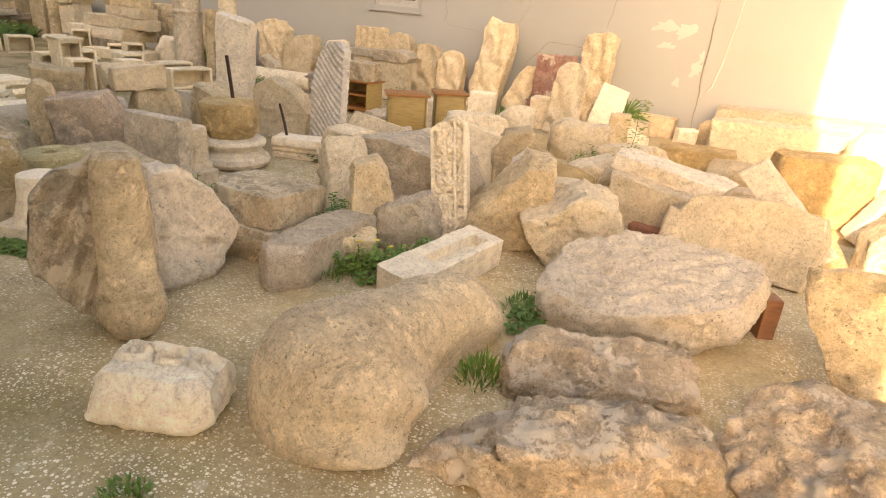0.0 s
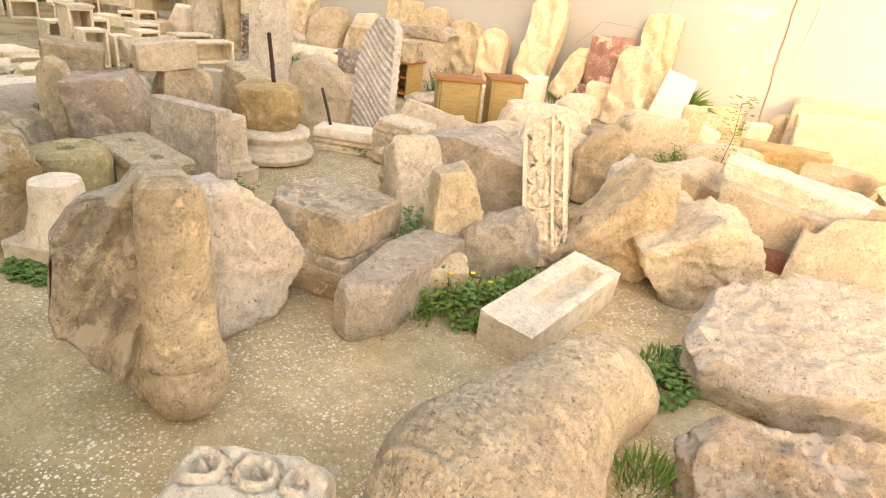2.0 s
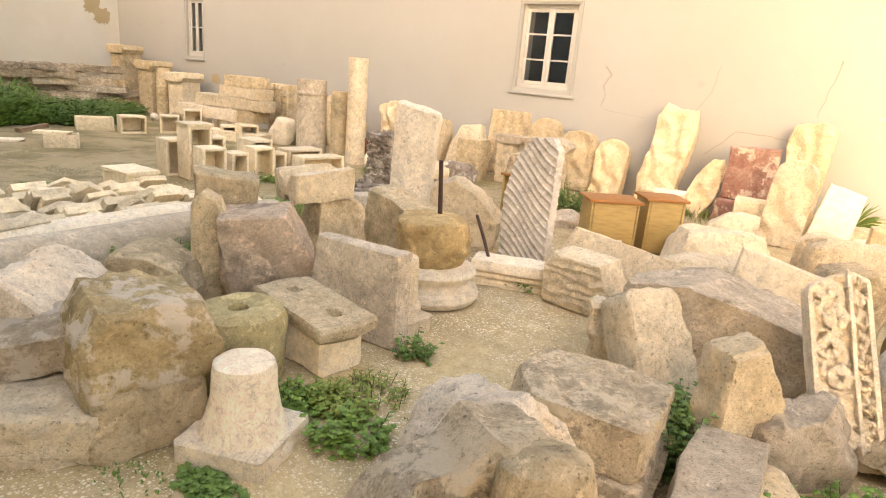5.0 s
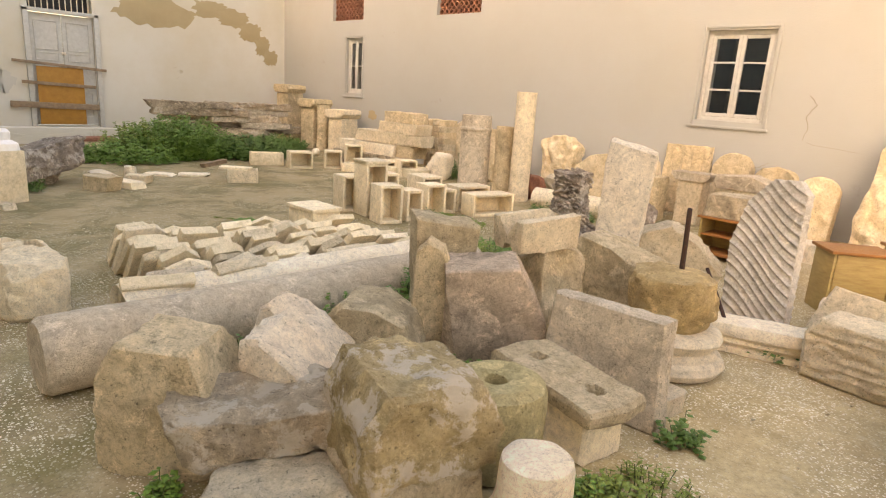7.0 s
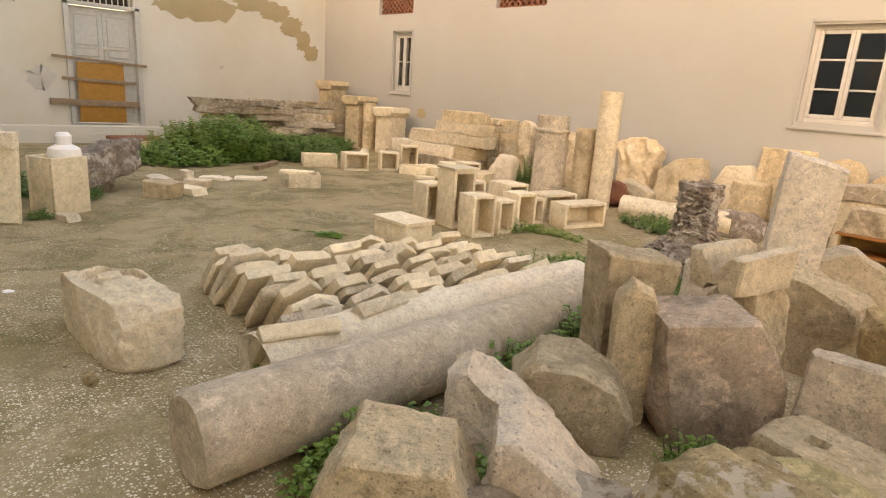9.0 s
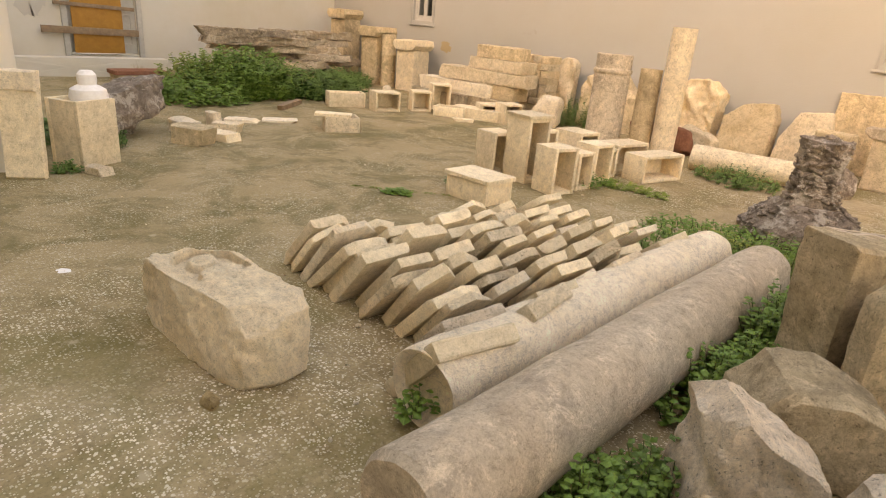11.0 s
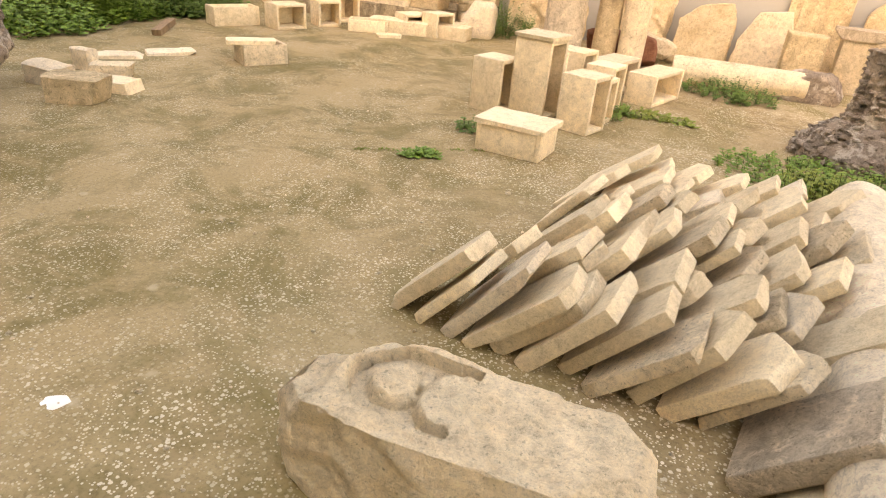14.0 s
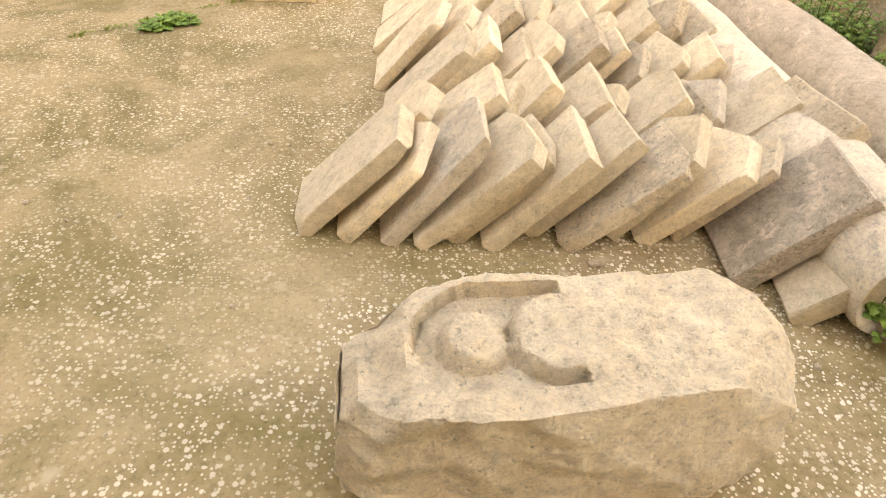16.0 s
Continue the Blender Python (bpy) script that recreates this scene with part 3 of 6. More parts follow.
def west_door():
    """The boarded double door in the west wall; its local x runs along the wall."""
    d = holder("door_1", pose(WALL_X, 4.34, 0, 0, 0, 90), "white double door boarded up with orange plywood and planks", "door", kind="structure")
    for s in (-1, 1):
        leaf = [box(0.62, 0.05, 2.4, 0.006, (s * 0.315, 0.06, 0.32))]
        for z0, h in ((0.5, 0.55), (1.72, 0.16), (1.95, 0.6)):
            leaf += [box(0.44, 0.02, 0.02, 0.004, (s * 0.315, 0.03, z0 + q)) for q in (0, h)] + [box(0.02, 0.02, h, 0.004, (s * 0.315 + u * 0.22, 0.03, z0)) for u in (-1, 1)]
        part("door_leaf", join(*leaf), PAINT, d)
        part("jamb", box(0.10, 0.12, 2.6, 0.01, (s * 0.69, -0.01, 0.2)), PAINT, d)
    part("transom", box(1.48, 0.12, 0.08, 0.01, (0, -0.01, 2.73)), PAINT, d)
    # dark panel in place of the shaded depth behind the bars
    part("fanlight", box(1.2, 0.02, 0.6, 0, (0, 0.25, 2.8)), DARKROOM, d, "dark panel painted as the shaded opening behind the bars")
    for i in range(11):
        part("iron_bar", tube([(-0.58 + 0.116 * i, 0.06, 2.8), (-0.58 + 0.116 * i, 0.06, 3.4)], 0.012), GREYW, d, "grey-painted iron bar")
    # plaster corners that round the fanlight into an arch
    for s in (-1, 1):
        arc = [(0.70 * math.cos(radians(a_)), 2.80 + 0.62 * math.sin(radians(a_))) for a_ in range(0, 91, 9)]
        bm = bmesh.new()
        front = [bm.verts.new((s * x, -0.012, z)) for x, z in arc + [(0.0, 3.46), (0.76, 3.46), (0.76, 2.80)]]
        f = bm.faces.new(front)
        ext = bmesh.ops.extrude_face_region(bm, geom=[f])
        for q in ext["geom"]:
            if isinstance(q, bmesh.types.BMVert):
                q.co.y = 0.05
        bmesh.ops.recalc_face_normals(bm, faces=bm.faces)
        part("arch_corner", bm, PLASTER_W, d, "cream plaster corner of the arch", smooth=False)
    part("lock", box(0.08, 0.03, 0.06, 0.004, (0.0, 0.02, 1.86)), GREYW, d, "small grey lock plate")
    part("plywood_board", box(0.92, 0.02, 1.26, 0.003, (-0.12, -0.085, 0.33)), PLY, d, "orange plywood sheet nailed over the lower door")
    for x, z, w, t, h in ((-0.1, 1.60, 1.85, -3.2, 0.06), (-0.15, 1.18, 1.45, -2.0, 0.07), (-0.25, 0.68, 1.75, -1.0, 0.13)):
        part("plank", box(w, 0.03, h, 0.004), PLANK, d, "", pose(x, -0.115, z, 0, -t, 0))


west_door()


def wall_feature(name, outline, y, mat, label, thick=0.006, m=None, kind="structure", rough=0.0, seed=1):
    bm = stone(outline, thick, rough, seed, 0.002, 0.08)
    return thing(name, bm, mat, m if m is not None else pose(0, y, 0), label, "wall patch", kind=kind)


# peeled render on the west wall (local x runs along the wall, to the north)
def west_patch(pts, label, mat=BARE):
    c = Vector((sum(p[0] for p in pts) / len(pts), sum(p[1] for p in pts) / len(pts)))
    rr = random.Random(len(label))
    pts = [(x0 + (x1 - x0) * k / 6 + rr.uniform(-0.05, 0.05), z0 + (z1 - z0) * k / 6 + rr.uniform(-0.05, 0.05)) for (x0, z0), (x1, z1) in zip(pts, pts[1:] + pts[:1]) for k in range(6)]
    wall_feature("peeled_render", [(p[0] - c.x, p[1] - c.y) for p in pts], 0, mat, label, m=pose(WALL_X + 0.001, c.x - 0.2, c.y, 0, 0, 90))


for k, (y_, z_, w_, h_) in enumerate(((7.75, 3.25, 0.9, 0.4), (8.35, 3.1, 0.9, 0.42), (8.85, 2.8, 0.6, 0.5), (9.2, 2.5, 0.42, 0.5), (9.42, 2.2, 0.4, 0.4))):
    wall_feature("peeled_render", [(px, pz - h_ / 2) for px, pz in blob(w_, h_, 41, 0.2, 60 + k)], 0, BARE, "brown bare render where plaster has peeled", m=pose(WALL_X + 0.001 * (k + 1), y_, z_, 0, 0, 90))
west_patch([(5.6, 2.95), (6.2, 2.7), (7.3, 2.75), (7.6, 3.1), (6.9, 3.4), (5.9, 3.3)], "faded ochre patch of old render", BARE)
west_patch([(2.2, 3.3), (2.4, 2.7), (3.0, 2.6), (3.3, 2.95), (3.1, 3.3)], "ochre patch of bare render", BARE)
west_patch([(3.0, 1.3), (3.2, 0.95), (3.45, 0.98), (3.6, 1.2), (3.42, 1.5), (3.2, 1.45)], "grey damp stain of crumbling plaster", FLAKE)


def wall_crack(pts, y=WALL_Y - 0.002, r=0.006, label="dark hairline crack in the plaster"):
    rr = random.Random(len(pts) * 7 + int(abs(pts[0][0]) * 10))
    fine = []
    for (x0, z0), (x1, z1) in zip(pts, pts[1:]):
        for k in range(5):
            fine.append((x0 + (x1 - x0) * k / 5 + rr.uniform(-0.012, 0.012), y, z0 + (z1 - z0) * k / 5 + rr.uniform(-0.008, 0.008)))
    fine.append((pts[-1][0], y, pts[-1][1]))
    # a thin rod on the plaster, coloured as the shaded depth of the crack
    thing("wall_crack", tube(fine, r * 0.6, r * 0.3, 5), CRACK, Matrix(), label, "crack", kind="structure")


wall_crack([(-5.70, 1.84), (-5.60, 1.72), (-5.70, 1.55), (-5.65, 1.42), (-5.69, 1.26)], r=0.009)
wall_crack([(-5.63, 1.24), (-5.56, 1.2), (-5.0, 1.16)], r=0.004)
wall_crack([(-4.1, 1.95), (-4.15, 1.6), (-4.3, 1.35), (-4.32, 1.2)], r=0.005)
wall_crack([(-4.1, 0.75), (-3.9, 0.95), (-3.75, 1.12), (-3.3, 1.1), (-3.0, 1.05)], r=0.007)
wall_crack([(-2.72, 2.1), (-2.78, 1.75), (-2.85, 1.4)], r=0.008)
wall_crack([(-6.35, 0.86), (-6.2, 0.82), (-6.05, 0.9)], r=0.006)
wall_crack([(-1.36, 2.6), (-1.36, 1.9), (-1.37, 1.0), (-1.36, 0.1)], WALL_Y - 0.004, 0.012, "open joint where two wall sections meet")
for x, z, w, h, s in ((-2.0, 1.5, 0.34, 0.16, 1), (-1.95, 1.25, 0.2, 0.1, 2), (-1.47, 0.95, 0.16, 0.22, 3), (-1.7, 0.75, 0.1, 0.12, 4), (-1.72, 1.42, 0.26, 0.2, 5), (-15.2, 0.93, 0.28, 0.2, 6), (-1.42, 1.12, 0.08, 0.2, 7)):
    wall_feature("flaked_plaster", [(px, pz - h / 2) for px, pz in blob(w, h, 13, 0.45, s)], 0, FLAKE if s != 6 else BARE, "flaked patch of grey plaster", m=pose(x, WALL_Y - 0.002, z))
tagged(new("hanging_cable", finish(tube([(-1.0, WALL_Y - 0.06, 3.2), (-1.03, WALL_Y - 0.06, 2.0), (-1.08, WALL_Y - 0.06, 1.5), (-1.14, WALL_Y - 0.06, 1.05), (-1.2, WALL_Y - 0.06, 0.75), (-1.32, WALL_Y - 0.05, 0.6)], 0.012), "hanging_cable", PLASTER_W)), "thin pale cable hanging down the plaster wall", "cable")


# ---- stones on the near side: statue, boulders, fragments ----
def statue():
    """A reclining animal without its head, carved fleece on the back; axis along local x."""
    n, rings = 150, 120
    bm = bmesh.new()
    L = 1.42
    loops = []
    for i in range(rings + 1):
        u = i / rings
        x = (u - 0.5) * L
        end = max(0.0, 1 - (abs(2 * u - 1.0)) ** 5) ** 0.5
        hw = (0.315 - 0.09 * u + 0.03 * math.sin(u * 6)) * end + 0.004
        hh = (0.45 - 0.10 * u + 0.025 * math.sin(u * 5 + 1)) * (end ** 0.8) + 0.004
        cz = 0.0
        loop = []
        for k in range(n):
            t = 2 * math.pi * k / n
            c, s = math.cos(t), math.sin(t)
            y = hw * math.copysign(abs(c) ** 0.8, c)
            z = cz + (hh * abs(s) ** 0.85 if s > 0 else -0.02 * abs(s))
            # haunch, leg folds and belly hollow on the right-hand flank
            if c < 0:
                side = abs(c) ** 2
                haunch = math.exp(-((u - 0.20) / 0.13) ** 2 - ((z - 0.22) / 0.13) ** 2)
                leg = math.exp(-((u - 0.12) / 0.13) ** 2 - ((z - 0.05) / 0.06) ** 2)
                knee = math.exp(-((u - 0.30) / 0.05) ** 2 - ((z - 0.17) / 0.07) ** 2)
                hollow = math.exp(-((u - 0.55) / 0.2) ** 2 - ((z - 0.05) / 0.10) ** 2)
                fore = math.exp(-((u - 0.86) / 0.08) ** 2 - ((z - 0.13) / 0.13) ** 2)
                y -= side * (0.08 * haunch + 0.13 * leg + 0.06 * knee - 0.06 * hollow + 0.07 * fore)
            p = Vector((x, y, z))
            wool = max(0.0, s) ** 0.5 * (1.15 - 0.8 * u) if s > 0 else 0
            # rows of overlapping wool locks
            row = (x + 0.02 * noise.noise(p * 5)) / 0.042
            cell = t * 0.38 / 0.036 + 0.5 * (math.floor(row) % 2) + 0.4 * noise.noise(p * 6)
            lock = max(0.0, 1 - (1.7 * (row % 1.0 - 0.5)) ** 2 - (1.7 * (cell % 1.0 - 0.5)) ** 2)
            d = 0.018 * lock * wool + 0.018 * noise.noise(p * 4.5) + 0.006 * noise.noise(p * 22)
            loop.append(bm.verts.new((x, y + d * c, max(-0.02, z + d * s))))
        loops.append(loop)
    for a_, b_ in zip(loops, loops[1:]):
        for k in range(n):
            bm.faces.new((a_[k], a_[(k + 1) % n], b_[(k + 1) % n], b_[k]))
    bm.faces.new(loops[0][::-1])
    bm.faces.new(loops[-1])
    thing("animal_statue", bm, FLEECE, pose(-1.32, 2.15, 0.005, 0, 0, 84), "headless reclining stone animal statue with carved fleece, weathered brown", "statue")


statue()


def look_up(p0, p1):
    """A pose whose z axis runs from p0 to p1 and whose front faces the walk."""
    z = (Vector(p1) - Vector(p0)).normalized()
    y = (Vector((0, 1, 0)) - z * z.y).normalized()
    m = Matrix((y.cross(z), y, z)).transposed().to_4x4()
    return Matrix.Translation(p0) @ m


def rosette_relief(q_list, bm, depth=0.032):
    for q in bm.verts:
        for cx, cy, r in q_list:
            d = math.hypot(q.co.x - cx, q.co.y - cy)
            if d < r and q.normal.z > 0.6:
                q.co.z += depth * math.cos(d / r * 9.5) * (1 - d / r * 0.6)


def carved_block():
    bm = stone([(x, y - 0.15) for x, y in rect(0.46, 0.34, 0.06, 3, 0.05)], 0.22, 0.022, 3, 0.04, 0.012, "z", 0.05, 0.9, chips=8, chip_depth=0.05)
    bm.normal_update()
    rosette_relief([(-0.13, 0.05, 0.075), (0.02, 0.06, 0.075), (0.15, 0.05, 0.07)], bm)
    thing("carved_block", bm, WHITE, pose(-1.88, 1.37, 0.0, 0, 0, 27), "white marble block with three carved rosettes on its rough top", "stone block")


carved_block()


def torso():
    """Broken relief fragment: a thick dark slab with a column carved on its face."""
    t = holder("broken_relief", pose(-2.55, 1.64, 0.0, -7, 0, 56), "broken weathered stone relief with a column carved on its face", "stone fragment")
    out = [(-0.03, 0.0), (0.13, 0.0), (0.18, 0.1), (0.185, 0.5), (0.17, 0.76), (0.10, 0.85), (-0.03, 0.86), (-0.09, 0.80), (-0.22, 0.76), (-0.32, 0.64), (-0.36, 0.47), (-0.32, 0.33), (-0.20, 0.16)]

    def carve(q):
        x, z = q.co.x, q.co.z
        if q.co.y < -0.05:
            # folds of a garment, falling and curling towards the column
            k = min(1.0, max(0.0, (-0.02 - x) / 0.06)) * min(1.0, max(0.0, (x + 0.38) / 0.08))
            fold = math.sin(x * 62 - z * 24 + 4 * noise.noise(Vector((x * 4, 2, z * 3))))
            q.co.y += k * (0.055 + 0.024 * fold + 0.03 * noise.noise(Vector((x * 9, 1, z * 6))))
            q.co.y -= 0.045 * min(1.0, max(0.0, (0.24 - z) / 0.08)) * min(1.0, max(0.0, (x + 0.2) / 0.1))
    part("slab", stone(out, 0.26, 0.016, 12, 0.02, 0.014, carve=carve, chips=4, chip_depth=0.05), DARK, t, "dark weathered back slab carved with folds", pose(0, 0.06, 0))
    prof = [(0, 0.01), (0.09, 0.01), (0.125, 0.06), (0.145, 0.12), (0.148, 0.16), (0.142, 0.195), (0.132, 0.205), (0.140, 0.22), (0.138, 0.24), (0.126, 0.255), (0.122, 0.30), (0.120, 0.4), (0.118, 0.5), (0.117, 0.6), (0.114, 0.7), (0.108, 0.78), (0.095, 0.835), (0.05, 0.86), (0, 0.86)]
    part("carved_column", lathe(prof, 64, 0.008, 41), SAND, t, "ochre carved column on the front", pose(0.055, -0.075, 0) @ Matrix.Diagonal((1.0, 0.82, 1, 1)))


torso()
B = block
B("limestone_rock", "rough pinkish limestone rock leaning behind the relief fragment", "rock", (-2.86, 2.20), (0.62, 0.34, 0.66), 82, PINK, rough=0.04, shape=[(-0.34, 0.0), (0.14, 0.0), (0.34, 0.16), (0.32, 0.28), (0.18, 0.50), (0.02, 0.66), (-0.14, 0.66), (-0.32, 0.5), (-0.38, 0.25)], rx=-8, step=0.025, rnd=0.04)


def plinth():
    p = holder("stepped_plinth", pose(-2.88, 2.86, -0.012, -3, 2, 6), "dark weathered stepped stone plinth tilted on the ground", "plinth")
    part("base_block", stone(rect(0.58, 0.12, 0.01, 5), 0.56, 0.010, 31, 0.012, 0.025, chips=4, chip_depth=0.02), SAND, p)
    part("lower_moulding", stone([(-0.31, 0), (0.31, 0), (0.335, 0.03), (0.335, 0.06), (-0.335, 0.06), (-0.335, 0.03)], 0.66, 0.007, 32, 0.012, 0.02, chips=5, chip_depth=0.03), SAND, p, "", pose(0, 0, 0.115))
    part("upper_moulding", stone([(-0.31, 0), (0.31, 0), (0.295, 0.05), (-0.295, 0.05)], 0.60, 0.008, 35, 0.012, 0.02, chips=4, chip_depth=0.03), DARK, p, "", pose(0, 0, 0.172))
    part("upper_block", stone(rect(0.57, 0.22, 0.03, 7, 0.02), 0.56, 0.022, 33, 0.015, 0.018, chips=9, chip_depth=0.06, fine=0.5), DARK, p, "dark crusted upper block", pose(0.0, 0.01, 0.218))


plinth()


def trough(name, label, m, L, w, h, mat, hollow=True, inner=0.05, rough=0.01, seed=3, deep=0.6):
    """A stone trough: outer block along y with its top hollowed out, one end rounded."""
    bm = bmesh.new()
    nx, ny = 14, max(14, int(L / 0.035))
    off = Vector((seed * 3.3, seed, 2))

    def surf(x, y):
        z = h
        if hollow and -w / 2 + inner * 1.7 < x < w / 2 - inner and -L * 0.18 < y < L / 2 - inner * 1.6:
            z = h * (1 - deep)
        return z
    xs = sorted({-w / 2 + w * i / nx for i in range(nx + 1)} | {s * (w / 2 - inner + e_) for s in (-1, 1) for e_ in (-0.004, 0.004)} | {-w / 2 + inner * 1.7 + e_ for e_ in (-0.004, 0.004)})
    ys = sorted({-L / 2 + L * i / ny for i in range(ny + 1)} | {s * (L / 2 - inner * 1.6 + e_) for s in (-1, 1) for e_ in (-0.004, 0.004)} | {-L * 0.18 - 0.004, -L * 0.18 + 0.004})
    top = [[None] * len(ys) for _ in xs]
    bot = [[None] * len(ys) for _ in xs]
    for i, x in enumerate(xs):
        for j, y in enumerate(ys):
            d = rough * (noise.noise(Vector((x, y, 0)) * 7 + off) + 0.6 * noise.noise(Vector((x, y, 0)) * 23 + off))
            top[i][j] = bm.verts.new((x + d * 0.5, y, surf(x, y) + d))
            bot[i][j] = bm.verts.new((x * 0.96 + d * 0.5, y, 0))
    for i in range(len(xs) - 1):
        for j in range(len(ys) - 1):
            bm.faces.new((top[i][j], top[i + 1][j], top[i + 1][j + 1], top[i][j + 1]))
            bm.faces.new((bot[i][j], bot[i][j + 1], bot[i + 1][j + 1], bot[i + 1][j]))
    for i in range(len(xs) - 1):
        for j in (0, len(ys) - 1):
            bm.faces.new((top[i][j], top[i + 1][j], bot[i + 1][j], bot[i][j]))
    for j in range(len(ys) - 1):
        for i in (0, len(xs) - 1):
            bm.faces.new((top[i][j], top[i][j + 1], bot[i][j + 1], bot[i][j]))
    return thing(name, bm, mat, m, label, "trough")


B("round_ended_block", "grey stone trough-shaped block with a rounded end and hollowed top", "stone block", (-2.34, 2.66), (0.27, 0.86, 0.27), 2, GREY, axis="z", shape=[(-0.135, -0.30), (-0.10, -0.40), (0.0, -0.44), (0.10, -0.40), (0.135, -0.30), (0.135, 0.42), (-0.135, 0.42)], step=0.03, rough=0.012)
trough("white_trough", "white marble frame fragment with a sunken panel, lying on the ground", pose(-1.67, 3.16, 0.0, 3, 5, -9), 0.86, 0.28, 0.19, WHITE, inner=0.06, deep=0.32, rough=0.014)
B("orange_rock", "small orange-brown rock beside green weeds", "rock", (-2.24, 3.00), (0.30, 0.22, 0.26), 40, ORANGE, rough=0.03, shape="blob", n=7)
B("pointed_stone", "upright pointed yellow stone shard", "stone fragment", (-2.37, 3.36), (0.34, 0.22, 0.60), 45, ORANGE, rough=0.025, shape=[(-0.17, 0), (0.18, 0), (0.15, 0.2), (0.12, 0.5), (0.04, 0.60), (-0.12, 0.56), (-0.14, 0.3)], rx=-6, step=0.035)
B("grey_rock", "rounded grey rock with lichen", "rock", (-2.16, 3.50), (0.46, 0.28, 0.38), 40, GREY, rough=0.035, shape="blob", n=8, jit=0.1, step=0.035, rnd=0.06)


def acanthus_panel():
    out = [(-0.135, 0), (0.135, 0), (0.135, 0.84), (0.05, 0.90), (-0.10, 0.84), (-0.135, 0.8)]

    def carve(q):
        if q.co.y < -0.04 and abs(q.co.x) < 0.13:
            x, z = q.co.x, q.co.z
            if abs(abs(x) - 0.118) < 0.012 or abs(x - 0.045) < 0.010:
                q.co.y -= 0.014
                return
            # two columns of rosettes joined by a curling stem
            cx, pitch = (-0.035, 0.135) if x < 0.045 else (0.082, 0.095)
            k = round(z / pitch)
            ox = cx + (0.018 if k % 2 else -0.018) * (1 if x < 0.045 else 0.3)
            dist, ang = math.hypot(x - ox, z - k * pitch), math.atan2(z - k * pitch, x - ox)
            r = 0.055 if x < 0.045 else 0.036
            if dist < r:
                q.co.y += -0.020 * (0.55 + 0.45 * math.cos(ang * 6)) * (1 - dist / r * 0.5) + (0.012 if dist < 0.012 else 0)
            else:
                q.co.y += 0.014 + 0.012 * math.sin(ang * 4 + dist * 90)
    bm = stone(out, 0.11, 0.004, 44, 0.012, 0.0085, carve=carve)
    thing("carved_relief", bm, WHITE, pose(-1.93, 3.74, 0.005, -24, -10, 20), "narrow white marble panel carved with scrolling leaves and rosettes, leaning", "relief panel")


acanthus_panel()
B("angular_rock", "angular yellow-brown broken rock", "rock", (-1.63, 3.99), (0.62, 0.36, 0.62), 34, SAND, rough=0.035, shape=[(-0.40, 0.1), (-0.2, 0.0), (0.14, 0.0), (0.26, 0.16), (0.26, 0.64), (0.12, 0.66), (-0.04, 0.50), (-0.22, 0.30)], step=0.035)
B("marble_shard", "grey-white carved marble shard standing upright", "stone fragment", (-1.80, 4.45), (0.3, 0.14, 0.62), 30, GREYW, rough=0.03, shape=[(-0.12, 0), (0.1, 0), (0.16, 0.3), (0.2, 0.55), (0.06, 0.52), (-0.06, 0.62), (-0.14, 0.5)], ry=12, step=0.03)
B("angular_boulder", "pale angular limestone boulder", "rock", (-1.16, 4.04), (0.66, 0.46, 0.50), 22, PALE, rough=0.045, shape=[(-0.16, 0.0), (0.16, 0.0), (0.36, 0.22), (0.28, 0.42), (0.04, 0.52), (-0.1, 0.42), (-0.36, 0.3), (-0.3, 0.14)], step=0.04)


def big_rock():
    out = [(-0.70, -0.02), (-0.58, -0.26), (-0.30, -0.40), (0.02, -0.40), (0.30, -0.30), (0.56, -0.20), (0.74, 0.02), (0.52, 0.22), (0.20, 0.30), (-0.12, 0.36), (-0.42, 0.34), (-0.60, 0.18)]
    bm = stone(out, 0.26, 0.035, 71, 0.05, 0.02, "z", 0.03, 0.9, fine=0.6, chips=14, chip_depth=0.10)
    thing("marble_boulder", bm, GREYW, pose(-0.46, 3.42, 0.12, 24, -7, 14), "large grey-white marble boulder with pitted surface, propped on wood", "rock")


big_rock()
B("wooden_prop", "short red-brown timber block propping the boulder", "timber block", (0.10, 3.70), (0.09, 0.12, 0.24), 28, BEAM, rough=0.003, jit=0.02, step=0.05, rnd=0.006)
B("wooden_prop", "dark short timber block propping the boulder", "timber block", (-0.06, 3.64), (0.14, 0.14, 0.20), 28, DARK, rough=0.003, jit=0.02, step=0.05, rnd=0.006)
B("wooden_prop", "brown timber lying under the boulder", "timber block", (-0.83, 3.11), (0.34, 0.08, 0.08), 20, BEAM, rough=0.003, jit=0.02, step=0.05, rnd=0.006)
B("lichened_boulder", "long brown boulder spotted with pale lichen", "rock", (-0.48, 2.56), (0.88, 0.34, 0.27), 27, LICHEN, rough=0.055, axis="z", shape="blob", jit=0.14, n=11, step=0.028, rnd=0.10, taper=0.86)
B("lichened_boulder", "broad brown boulder with white mineral crust", "rock", (-0.46, 1.98), (1.14, 0.40, 0.30), 27, LICHEN, rough=0.06, axis="z", shape="blob", jit=0.14, n=12, step=0.028, rnd=0.10, taper=0.88)
B("lichened_boulder", "wide flat brown-grey boulder", "rock", (0.62, 2.50), (1.12, 0.72, 0.34), 26, LICHEN, rough=0.05, axis="z", shape="blob", jit=0.12, n=10, step=0.028, rnd=0.1, taper=0.86)
